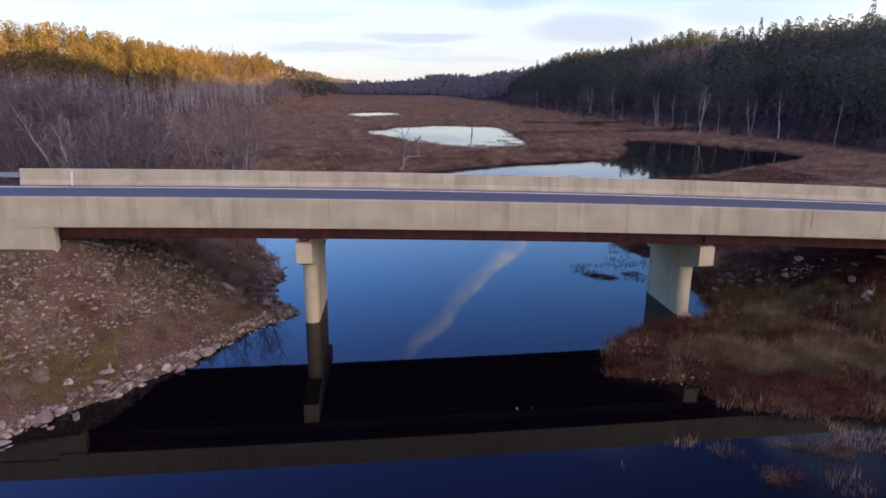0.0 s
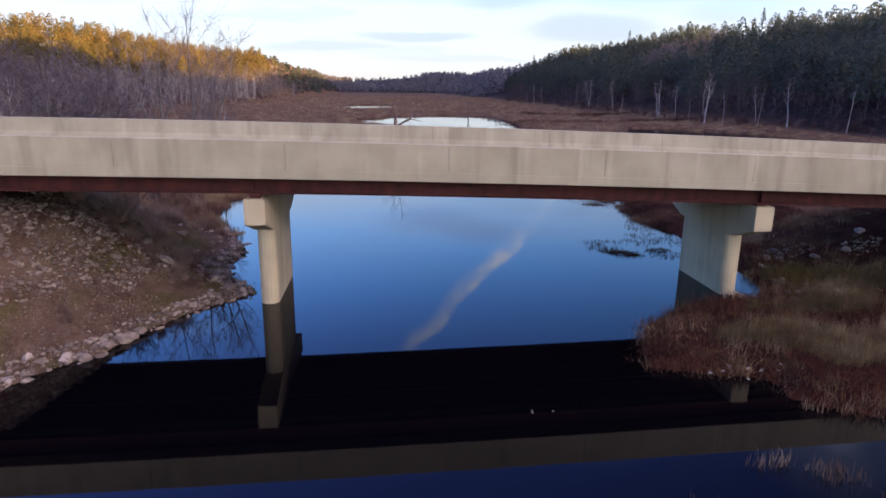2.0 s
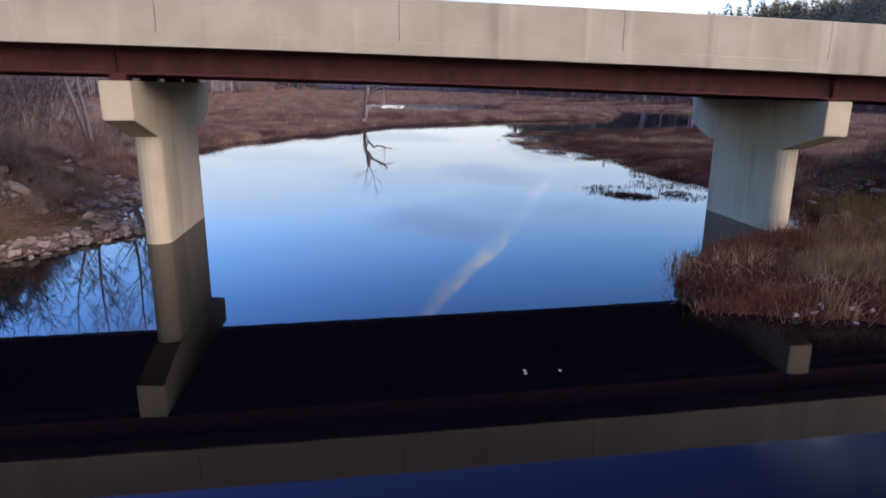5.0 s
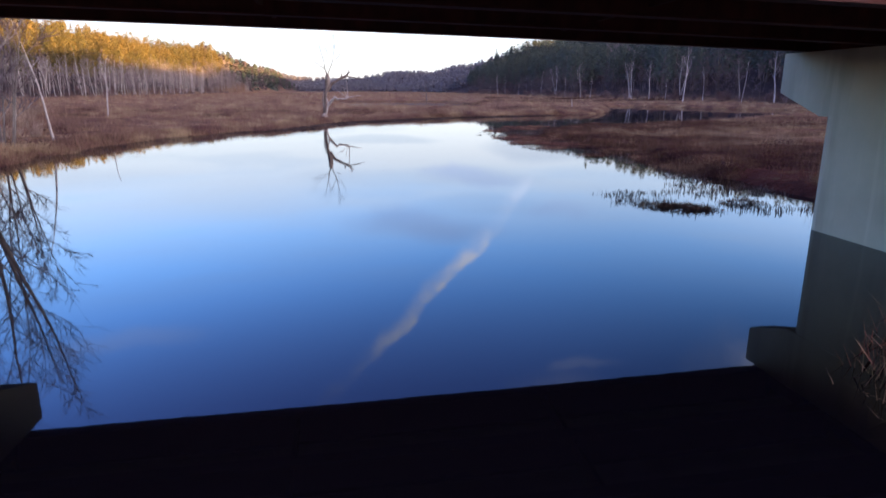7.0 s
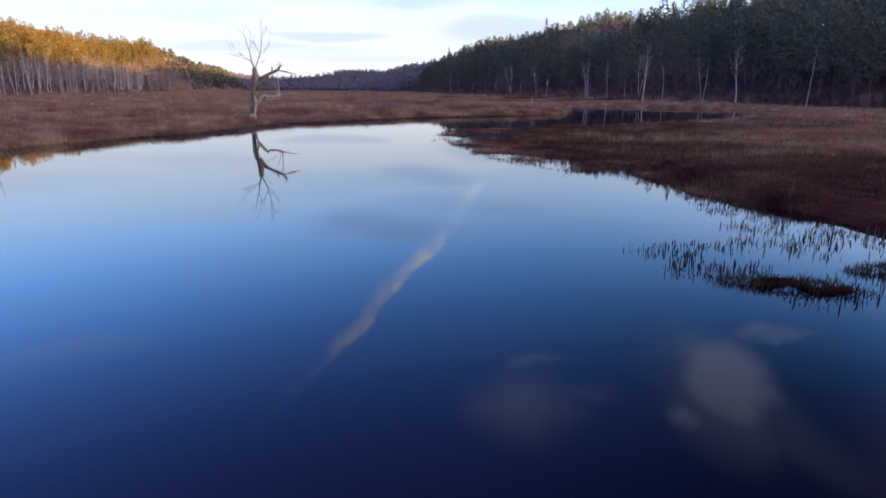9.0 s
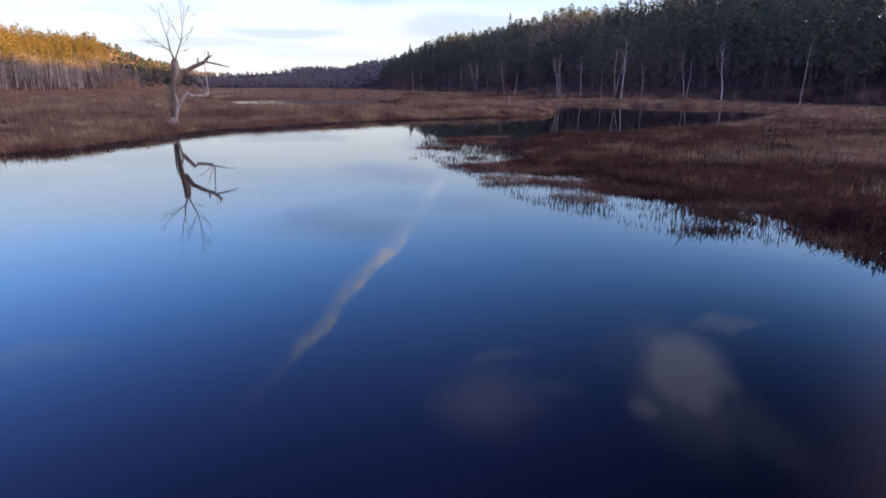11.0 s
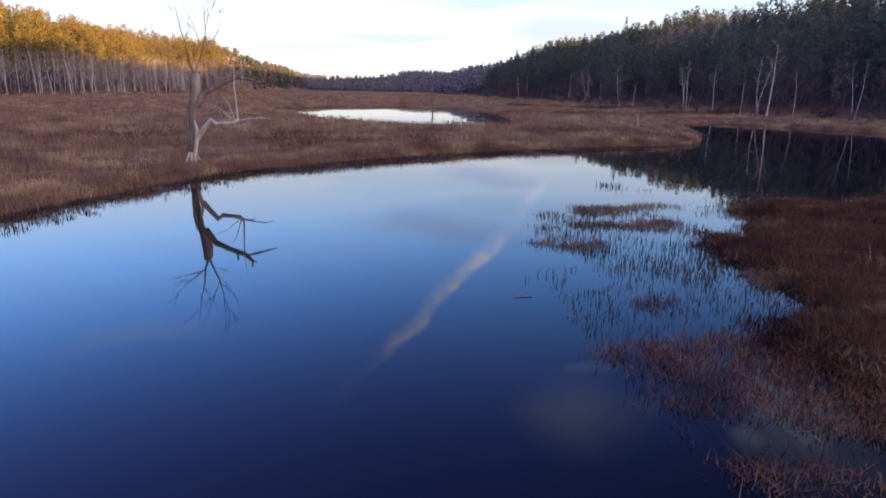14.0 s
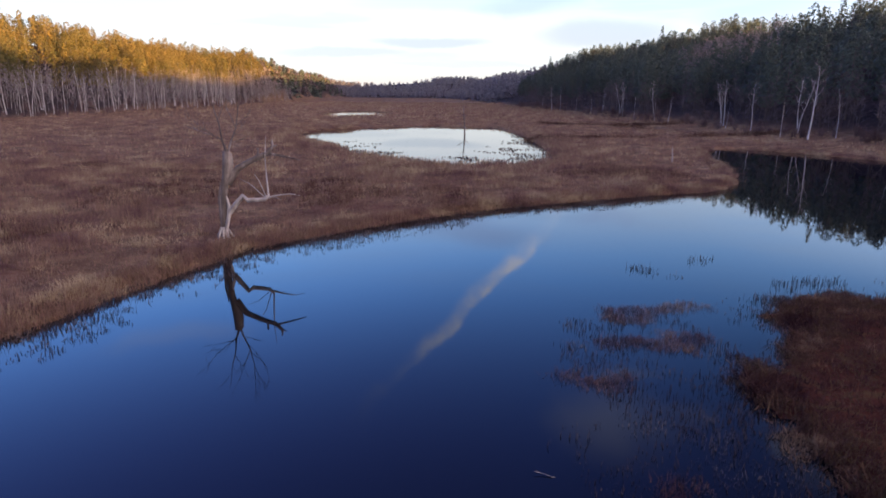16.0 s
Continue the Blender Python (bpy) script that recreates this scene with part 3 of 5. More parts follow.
def spaced(fine_lo, fine_hi, step, lo, hi, grow):
    a = list(np.arange(fine_lo, fine_hi + step, step))
    d = step
    while a[-1] < hi:
        d *= grow
        a.append(a[-1] + d)
    d = step
    while a[0] > lo:
        d *= grow
        a.insert(0, a[0] - d)
    return np.array(a)


gx = spaced(-26, 36, 0.6, -2600, 2600, 1.07)
gy = spaced(8, 108, 0.6, -1200, 4200, 1.05)
X, Y = np.meshgrid(gx, gy)
Z = ground_height(X, Y)
idx = np.arange(X.size).reshape(X.shape)
quads = np.stack([idx[:-1, :-1], idx[:-1, 1:], idx[1:, 1:], idx[1:, :-1]], -1).reshape(-1, 4)
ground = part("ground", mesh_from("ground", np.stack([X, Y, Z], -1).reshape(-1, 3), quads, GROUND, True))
tagged(ground, "brown autumn marsh and wooded valley sides", "ground", kind="structure")

bm = bmesh.new()
bmesh.ops.create_grid(bm, x_segments=40, y_segments=40, size=0.5)
for v in bm.verts:
    v.co = Vector((v.co.x * 260, v.co.y * 560 + 170, 0.0))
water = part("water", from_bm("water", bm, WATER))
tagged(water, "still dark river and marsh ponds mirroring the sky", "water", kind="structure")


# ---- bridge ---------------------------------------------------------------
def crown(x):
    """Height of the barrier's top along the bridge, a gentle vertical curve."""
    x = min(max(x, -26.0), 42.0)
    return 7.04 - 0.0221 * x - 0.00036 * x * x


FALL = 0.021                     # the deck leans towards the near side


def sweep(name, section, x0, x1, mat, step=1.6, ends=True):
    """A section of (y, height below the barrier's top) swept along the bridge."""
    n = max(1, math.ceil((x1 - x0) / step))
    v, f, m = [], [], len(section)
    for i in range(n + 1):
        x = x0 + (x1 - x0) * i / n
        v += [(x, y, crown(x) + dz + FALL * (y - 29.61)) for y, dz in section]
    for i in range(n):
        for j in range(m):
            a, b = i * m + j, i * m + (j + 1) % m
            f.append((a, b, b + m, a + m))
    if ends:
        f += [tuple(range(m))[::-1], tuple(range(n * m, n * m + m))]
    bm = bmesh.new()
    vs = [bm.verts.new(p) for p in v]
    for q in f:
        bm.faces.new([vs[i] for i in q])
    return from_bm(name, bm, mat)


Y0, Y1 = 29.61, 38.55            # outer faces of the two barriers
X0, X1 = -17.0, 33.2             # ends of the deck
bridge = thing("bridge", "concrete road bridge on rust-brown steel girders over dark water", "bridge")
part("deck", sweep("deck", [(Y0 - 0.02, -1.08), (Y0 - 0.02, -1.40), (Y0 + 0.05, -1.42), (Y0 + 0.75, -1.36), (Y1 - 0.75, -1.36), (Y1 - 0.05, -1.42), (Y1 + 0.02, -1.40), (Y1 + 0.02, -1.08), (Y1 - 0.35, -1.02), (Y0 + 0.35, -1.02)], X0, X1, CONCRETE), bridge)
part("road_surface", sweep("road_surface", [(Y0 + 0.44, -1.03), (Y0 + 0.44, -0.93), (34.08, -0.89), (Y1 - 0.44, -0.93), (Y1 - 0.44, -1.03)], -75.0, X1 + 40, ASPHALT, 4), bridge, "grey asphalt road surface")
for y in (Y0 + 1.05, Y1 - 1.05):
    part("edge_line", sweep("edge_line", [(y - 0.09, -0.925), (y - 0.09, -0.905), (y + 0.09, -0.905), (y + 0.09, -0.925)], -75.0, X1 + 40, PAINT, 4), bridge, "worn white edge line")
JOINT = 3.06
edges = [JOINT + 6.08 * i for i in range(-4, 6)]
near_profile = [(0.0, -1.075), (0.0, -0.02), (0.02, 0.0), (0.23, 0.0), (0.25, -0.02), (0.29, -0.62), (0.42, -0.86), (0.42, -1.015), (0.35, -1.015)]
far_profile = [(Y1 - y, z) for y, z in near_profile][::-1]
near_profile = [(Y0 + y, z) for y, z in near_profile]
for profile, yf, ends in ((near_profile, Y0 + 0.06, [-33.4, -27.3] + edges), (far_profile, Y1 - 0.2, [-21.65] + edges[1:])):
    for a, b in zip(ends, ends[1:]):
        part("barrier_panel", sweep("barrier_panel", profile, a + 0.009, b - 0.009, CONCRETE), bridge, "weathered concrete barrier panel with dark streaks")
        part("joint_filler", sweep("joint_filler", [(yf, -1.0), (yf, -0.05), (yf + 0.14, -0.05), (yf + 0.14, -1.0)], b - 0.012, b + 0.012, ASPHALT), bridge)


def girder_foot(y):
    """The girders' lower flanges lie level from side to side."""
    return -2.09 - (FALL + 0.008) * (y - 29.61)


def girder(y):
    bf, tw, top, bot = 0.20, 0.012, -1.37, girder_foot(y)
    g = part("girder", sweep("girder", [(y - bf, bot), (y + bf, bot), (y + bf, bot + 0.04), (y + tw, bot + 0.045), (y + tw, top - 0.035), (y + 0.16, top - 0.03), (y + 0.16, top), (y - 0.16, top), (y - 0.16, top - 0.03), (y - tw, top - 0.035), (y - tw, bot + 0.045), (y - bf, bot + 0.04)], X0 + 0.3, X1 - 0.3, STEEL), bridge, "rust-brown weathering steel girder")
    return g


GIRDERS = [Y0 + 1.0, Y0 + 3.32, Y1 - 3.32, Y1 - 1.0]
for y in GIRDERS:
    g = girder(y)
    for px in (-4.4, 16.2):
        for s in (-1, 1):
            part("stiffener", box_mesh("stiffener", (px - 0.012, y + s * 0.10 - 0.085, crown(px) + 0.05 + girder_foot(y) + FALL * (y - 29.61)), (px + 0.012, y + s * 0.10 + 0.085, crown(px) - 1.41 + FALL * (y - 29.61)), STEEL, 0), g)
for a, b in zip(GIRDERS, GIRDERS[1:]):
    for x in (-10.5, -4.4, 2.6, 9.4, 16.2, 24.0):
        part("cross_frame", box_mesh("cross_frame", (x - 0.05, a + 0.02, crown(x) - 1.95), (x + 0.05, b - 0.02, crown(x) - 1.62), STEEL, 0.01), bridge)


def pier(px, half, top, y_front, y_back, s_front, s_back):
    """A hammerhead pier: a wall-like stem with rounded ends, and a cap whose underside slopes up to its ends."""
    low, neck = top - 1.02, top - 1.58
    bm = bmesh.new()
    n = 8
    c0 = [(px - half * math.cos(math.pi * i / n), s_front + half * 0.9 * (1 - math.sin(math.pi * i / n))) for i in range(n + 1)]
    c1 = [(px + half * math.cos(math.pi * i / n), s_back - half * 0.9 * (1 - math.sin(math.pi * i / n))) for i in range(n + 1)]
    ring = c0 + c1
    lo_v = [bm.verts.new((x, y, -1.6)) for x, y in ring]
    hi_v = [bm.verts.new((x, y, neck + 0.05)) for x, y in ring]
    for i in range(len(ring)):
        j = (i + 1) % len(ring)
        bm.faces.new((lo_v[i], lo_v[j], hi_v[j], hi_v[i]))
    bm.faces.new(hi_v)
    stem = part("pier", from_bm("pier", bm, PIER_CONCRETE, False), bridge, "pale concrete hammerhead pier standing in the water")
    bm = bmesh.new()
    outline = [(y_front, top), (y_back, top), (y_back, low), (s_back + 0.08, neck), (s_front - 0.08, neck), (y_front, low)]
    a = [bm.verts.new((px - half - 0.012, y, z)) for y, z in outline]
    b = [bm.verts.new((px + half + 0.012, y, z)) for y, z in outline]
    bm.faces.new(a)
    bm.faces.new(b[::-1])
    for i in range(6):
        j = (i + 1) % 6
        bm.faces.new((a[j], a[i], b[i], b[j]))
    bmesh.ops.bevel(bm, geom=bm.edges[:], offset=0.02, segments=2, affect="EDGES")
    part("pier_cap", from_bm("pier_cap", bm, PIER_CONCRETE), stem)
    for y in GIRDERS:
        part("bearing", box_mesh("bearing", (px - 0.22, y - 0.22, top - 0.004), (px + 0.22, y + 0.22, crown(px) - 0.004 + girder_foot(y) + FALL * (y - 29.61)), STEEL, 0.01), stem)


pier(-4.36, 0.385, 4.86, 30.11, 38.15, 31.95, 36.5)
pier(16.24, 0.385, 4.42, 30.11, 38.15, 31.95, 36.5)
for x, sg in ((-15.6, -1), (32.6, 1)):
    lo, hi = sorted((x, x + sg * 0.9))
    ab = part("abutment", box_mesh("abutment", (lo, 30.4, 0.4), (hi, 37.8, crown(x) - 2.26), CONCRETE, 0.03), bridge, "plain concrete abutment above the stone slope")
    lo, hi = sorted((x + sg * 0.05, x + sg * 9.0))
    for y in (Y0 + 0.06, Y1 - 0.46):
        part("wing_wall", box_mesh("wing_wall", (lo, y, -0.2), (hi, y + 0.4, crown(x + sg * 5) - 1.09), CONCRETE, 0.03), ab)
    lo, hi = sorted((x + sg * 0.45, x + sg * 0.9))
    part("back_wall", box_mesh("back_wall", (lo, 30.42, crown(x) - 2.3), (hi, 37.78, crown(x) - 1.44), CONCRETE, 0.02), ab)


def guardrail(y, x0, x1, post_side):
    g = thing("guardrail", "galvanised steel guardrail beside the road", "guardrail")
    wave = [(-0.02, 0.16), (0.05, 0.12), (0.05, 0.06), (-0.02, 0.02), (-0.02, -0.02), (0.05, -0.06), (0.05, -0.12), (-0.02, -0.16), (-0.035, -0.15), (0.03, -0.11), (0.03, -0.07), (-0.035, -0.03), (-0.035, 0.03), (0.03, 0.07), (0.03, 0.11), (-0.035, 0.15)]
    part("rail", sweep("rail", [(y + a, -0.35 + b) for a, b in wave], x0, x1, GALV, 4), g, "corrugated steel rail")
    for i in range(int((x1 - x0) / 2)):
        x = x0 + 0.5 + 2 * i
        part("post", box_mesh("post", (x - 0.05, y + post_side * 0.13 - 0.07, crown(x) - 1.6), (x + 0.05, y + post_side * 0.13 + 0.07, crown(x) - 0.18), GALV, 0.01), g)


guardrail(Y1 - 0.15, -64.0, -21.75, 1)
guardrail(Y0 + 0.15, -74.0, -33.5, -1)


# a slim white marker beside the far barrier
def marker_post(x, y):
    m = thing("marker_post", "slim white marker post leaning beside the barrier", "post", m=pose(x, y, crown(x) - 0.92 + FALL * (y - 29.61), 0, 6, 0))
    part("post", box_mesh("post", (-0.05, -0.015, -0.02), (0.05, 0.015, 0.85), PAINT, 0.008), m)
    part("foot", box_mesh("foot", (-0.1, -0.08, -0.03), (0.1, 0.08, 0.03), ASPHALT, 0.01), m, "dark rubber foot")


marker_post(-18.6, 37.85)


# ---- trees ----------------------------------------------------------------
def tube(soup, pts, radii, sides=5):
    pts = [Vector(p) for p in pts]
    v, n = [], len(pts)
    for i, (p, r) in enumerate(zip(pts, radii)):
        d = (pts[min(i + 1, n - 1)] - pts[max(i - 1, 0)]).normalized()
        u = d.cross(Vector((0.3, 1, 0.1))).normalized()
        w = d.cross(u)
        v += [p + r * (math.cos(6.2832 * j / sides) * u + math.sin(6.2832 * j / sides) * w) for j in range(sides)]
    f = []
    for i in range(n - 1):
        for j in range(sides):
            a, b = i * sides + j, i * sides + (j + 1) % sides
            f += [(a, b, b + sides), (a, b + sides, a + sides)]
    v.append(pts[-1])
    last = (n - 1) * sides
    f += [(last + j, last + (j + 1) % sides, n * sides) for j in range(sides)]
    soup.add([tuple(p) for p in v], f)


def sliver(soup, p, q, w):
    """A thin twig as a flat spike."""
    p, q = Vector(p), Vector(q)
    s = (q - p).cross(Vector((random.uniform(-1, 1), random.uniform(-1, 1), random.uniform(-1, 1)))).normalized() * w * 0.5
    soup.add([tuple(p - s), tuple(p + s), tuple(q)], [(0, 1, 2)])


def bare_tree(seed, height, stems=1, spread=0.35, first=0.45, limbs=9, twigs=7, radius=None, lean=0.05, sides=5, droop=0.0, fine=0.02, wander=0.09, open_out=(0.10, 0.38), bends=3):
    """Soups of the wood and of the fine twigs of a leafless tree, its foot at the origin."""
    random.seed(seed)
    wood, twig = Soup(), Soup()
    radius = radius or height * 0.011
    for s in range(stems):
        a0 = random.uniform(0, 6.28)
        tilt = lean if stems == 1 else random.uniform(*open_out)
        h = height * random.uniform(0.82, 1.0) if s else height
        pts, p, d = [], Vector((0.15 * stems * math.cos(a0) * (stems > 1), 0.15 * stems * math.sin(a0) * (stems > 1), -0.35)), Vector((math.cos(a0) * tilt, math.sin(a0) * tilt, 1)).normalized()
        steps = 8
        for i in range(steps + 1):
            pts.append(p.copy())
            d = (d + Vector((random.uniform(-1, 1), random.uniform(-1, 1), 0.25)) * wander).normalized()
            p = p + d * (h + 0.35) / steps
        rad = [radius * (1.0 - 0.86 * (i / steps) ** 0.9) for i in range(steps + 1)]
        rad[0] *= 1.35
        tube(wood, pts, rad, sides)
        for b in range(limbs):
            t = first + (0.97 - first) * (b + random.random() * 0.7) / limbs
            k = min(int(t * steps), steps - 1)
            base = pts[k].lerp(pts[k + 1], t * steps - k)
            a = b * 2.4 + random.uniform(-0.5, 0.5)
            ln = h * spread * (1.15 - 0.75 * t) * random.uniform(0.7, 1.25)
            d = Vector((math.cos(a), math.sin(a), random.uniform(0.5, 1.3) - droop)).normalized()
            lp, q = [base], base.copy()
            for i in range(bends):
                d = (d + Vector((random.uniform(-0.3, 0.3), random.uniform(-0.3, 0.3), 0.16 - 0.5 * droop))).normalized()
                q = q + d * ln / bends
                lp.append(q.copy())
            r0 = rad[k] * 0.5
            tube(wood, lp, [r0 * (1 - 0.85 * i / bends) for i in range(bends + 1)], 3)
            for j in range(twigs):
                u = random.uniform(0.2, 1.0) * (bends - 0.001)
                i = int(u)
                e = lp[i].lerp(lp[i + 1], u - i)
                dd = (d + Vector((random.uniform(-1, 1), random.uniform(-1, 1), random.uniform(-0.5, 0.9)))).normalized()
                tl = ln * random.uniform(0.25, 0.6)
                e2 = e + dd * tl
                sliver(twig, e, e2, max(fine, r0 * 0.45))
                for _ in range(2):
                    g = e.lerp(e2, random.uniform(0.25, 0.8))
                    dd2 = (dd + Vector((random.uniform(-1, 1), random.uniform(-1, 1), random.uniform(-0.6, 0.8)))).normalized()
                    sliver(twig, g, g + dd2 * tl * 0.6, max(fine * 0.7, r0 * 0.28))
    return wood, twig


def canopy(seed, height, width, sprays=240, base=0.2, taper=0.75, size=0.7, lobes=16, sides=4):
    """A full conifer crown of many small sprays over an uneven, lobed outline, on a straight trunk."""
    r = np.random.default_rng(seed)
    wood = Soup()
    tube(wood, [(0, 0, -0.4), (0.08, 0, height * 0.45), (0, 0.08, height * 0.9)], [height * 0.012, height * 0.008, 0.03], sides)
    u = r.random(sprays) ** 0.9
    a = r.uniform(0, 6.2832, sprays)
    rad = width * 0.5 * ((1 - u) ** taper if taper > 0.6 else (1 - u ** 2.4) ** (taper + 0.1)) * np.minimum(1, u * 5 + 0.25) ** 0.5
    la, lu = r.uniform(0, 6.2832, lobes), r.random(lobes)
    lump = np.zeros(sprays)
    for i in range(lobes):
        da = np.angle(np.exp(1j * (a - la[i])))
        lump = np.maximum(lump, np.exp(-(da / 0.55) ** 2 - ((u - lu[i]) / 0.07) ** 2))
    rad = rad * (0.62 + 0.55 * lump) * r.uniform(0.7, 1.06, sprays) + 0.1
    c = np.stack([np.cos(a) * rad, np.sin(a) * rad, height * (base + (1 - base) * u) - 0.12 * rad], 1)
    outward = np.stack([np.cos(a), np.sin(a), 0.7 + 0 * a], 1) + r.normal(0, 0.28, (sprays, 3))
    outward /= np.linalg.norm(outward, axis=1)[:, None]
    p = np.cross(outward, r.normal(0, 1, (sprays, 3)))
    p /= np.linalg.norm(p, axis=1)[:, None]
    q = np.cross(outward, p)
    s = (size * r.uniform(0.6, 1.25, sprays) * (1.1 - 0.5 * u))[:, None]
    v = np.stack([c + p * s * 0.9, c - p * s * 0.45 + q * s * 0.7, c - p * s * 0.45 - q * s * 0.7], 1).reshape(-1, 3)
    leaf = Soup()
    leaf.add(v, np.arange(3 * sprays).reshape(-1, 3))
    return wood, leaf


def tree_thing(name, label, wood, leaf, wood_mat, leaf_mat, group, crown_label=""):
    t = thing(name, label, "tree", group)
    part("trunk", wood.mesh("trunk", wood_mat), t)
    part("crown", leaf.mesh("crown", leaf_mat), t, crown_label)
    return t


def put(proto, used, x, y, turn, scale, sink=0.0):
    """The first time the tree itself, after that copies of it."""
    z = float(ground_height(np.array([x]), np.array([y]))[0]) - sink
    m = pose(x, y, z, 0, 0, turn)
    if used.get(proto.name):
        ob = copy_thing(proto, m)
    else:
        used[proto.name], ob = True, proto
        proto.matrix_basis = m
    ob.scale = (scale, scale, scale)
    return ob


used = {}
BIRCHES = [bare_tree(100 + i, 14.0 + i % 3, limbs=9, twigs=6, first=0.5, spread=0.22, radius=0.115, lean=0.03 + 0.03 * (i % 2), sides=5, stems=2 if i == 4 else 1, wander=0.085, open_out=(0.05, 0.12)) for i in range(5)]
SPRUCES = [canopy(200 + i, 16.0, 5.0 + 0.6 * (i % 3), 460, 0.14, 0.80, 0.55, 22) for i in range(4)]
PINES = [canopy(300 + i, 16.5, 7.6 + i % 2, 560, 0.24, 0.32, 0.52, 26) for i in range(4)]
birch_things = [tree_thing("birch_tree", "leafless birch with a white trunk at the forest edge", w, l, BIRCH, TWIG, "birches at the forest edge", "grey haze of bare twigs") for w, l in BIRCHES]
spruce_things = [tree_thing("spruce_tree", "dark green spruce in the shaded forest edge", w, l, CONIFER_BARK, NEEDLES, "conifers at the forest edge") for w, l in SPRUCES]
# same pines twice: darker needles for the shaded side, sun-gold ones for the lit
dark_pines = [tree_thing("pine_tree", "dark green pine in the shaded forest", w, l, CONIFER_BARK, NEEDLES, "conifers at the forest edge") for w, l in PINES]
pine_things = [tree_thing("pine_tree", "tall green pine with evening gold in its needle colour", w, l, CONIFER_BARK, SUNGOLD_NEEDLES, "pines on the valley side") for w, l in PINES]

rnd = random.Random(5)
for i in range(105):                                 # white-stemmed edge of the left wood
    y = 125 + 330 * ((i + rnd.random()) / 105) ** 1.25
    x = float(edge_left(np.array([y]))[0]) - rnd.uniform(0, 10)
    put(birch_things[i % 5], used, x, y, rnd.uniform(0, 360), rnd.uniform(0.75, 1.1))
for i in range(20):                                  # scattered birches before the dark right wood
    y = 112 + 330 * (i + rnd.random()) / 20
    x = float(edge_right(np.array([y]))[0]) + rnd.uniform(-2, 7)
    put(birch_things[(i * 2) % 5], used, x, y, rnd.uniform(0, 360), rnd.uniform(0.45, 0.85))
for i in range(56):
    y = 115 + 380 * (i + rnd.random()) / 56
    x = float(edge_right(np.array([y]))[0]) + rnd.uniform(12, 34)
    put(spruce_things[i // 9 % 4] if i % 9 == 0 else dark_pines[i % 4], used, x, y, rnd.uniform(0, 360), rnd.uniform(0.85, 1.25))
for i in range(60):
    y = 170 + 330 * (i + rnd.random()) / 60
    x = float(edge_left(np.array([y]))[0]) - rnd.uniform(26, 60)
    put(pine_things[i % 4], used, x, y, rnd.uniform(0, 360), rnd.uniform(0.75, 1.1))


def woods(name, label, kinds, places, wood_mat, leaf_mat, lo, hi, seed):
    """Trees past counting, as one stand."""
    r = np.random.default_rng(seed)
    stand = thing(name, label, "woods", kind="stuff")
    ws, ls = Soup(), Soup()
    which = r.integers(0, len(kinds), len(places))
    for i, (w, l) in enumerate(kinds):
        p = places[which == i]
        if not len(p):
            continue
        t = r.uniform(0, 6.28, len(p))
        s = r.uniform(lo, hi, len(p))
        s2 = np.stack([s * r.uniform(0.85, 1.2, len(p)), s], 1)
        ws.many(*w.arrays(), p, t, s2)
        ls.many(*l.arrays(), p, t, s2)
    part("trunks", ws.mesh("trunks", wood_mat), stand, kind="stuff")
    part("crowns", ls.mesh("crowns", leaf_mat), stand, kind="stuff")
    return stand


def scatter(n, x0, x1, y0, y1, keep, seed):
    r = np.random.default_rng(seed)
    x, y = r.uniform(x0, x1, n), r.uniform(y0, y1, n)
    ok = keep(x, y)
    x, y = x[ok], y[ok]
    return np.stack([x, y, ground_height(x, y)], 1)


# simpler kinds for the stands behind
S2 = [canopy(220 + i, 16.5 + 0.8 * i, 5.0 + 0.6 * i, 300, 0.12, 0.72, 0.55, 26) for i in range(4)]
P2 = [canopy(320 + i, 13.8 + 0.8 * i, 8.8 - 0.5 * i, 200, 0.20, (0.28, 0.36, 0.44, 0.32, 0.50)[i], 0.78, 28) for i in range(5)]
B2 = [bare_tree(120 + i, 13.5, limbs=8, twigs=7, first=0.38, spread=0.22, radius=0.085, sides=3, fine=0.055, wander=0.05, bends=2) for i in range(4)]
H2 = [bare_tree(140 + i, 11.5, limbs=9, twigs=11, first=0.18, spread=0.24, radius=0.06, sides=3, fine=0.07, wander=0.06, bends=1) for i in range(4)]
right_mix = scatter(2100, 92, 215, 90, 640, lambda x, y: (x > edge_right(y) + 22) & (x < edge_right(y) + 120) & (np.hypot((x - 143) / 15, (y - 312) / 30) > 1), 21)
split = np.random.default_rng(3).random(len(right_mix))
woods("spruce_woods", "dark shaded conifer woods on the valley side", S2, right_mix[split < 0.03], CONIFER_BARK, NEEDLES, 0.65, 1.22, 1)
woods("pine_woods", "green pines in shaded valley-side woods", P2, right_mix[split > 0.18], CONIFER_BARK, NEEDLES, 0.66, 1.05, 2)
woods("bare_woods", "leafless grey trees among dark conifers", B2, right_mix[(split > 0.03) & (split < 0.18)], BARK, DARK_TWIG, 0.8, 1.1, 3)
right_bare = scatter(950, 80, 150, 100, 560, lambda x, y: (x > edge_right(y) - 1) & (x < edge_right(y) + 40), 26)
woods("bare_woods", "grey leafless saplings along the dark wood's edge", H2, right_bare, CONIFER_BARK, DARK_TWIG, 0.6, 1.1, 7)
slope_bare = scatter(150, 126, 162, 280, 350, lambda x, y: np.hypot((x - 145) / 16, (y - 316) / 32) < 1, 27)
woods("bare_woods", "pale leafless hardwoods high on the shaded slope", H2, slope_bare, ASPEN, TWIG, 1.2, 1.5, 8)
left_bare = scatter(1500, -140, -82, 140, 640, lambda x, y: (x < edge_left(y) - 1) & (x > edge_left(y) - 30), 22)
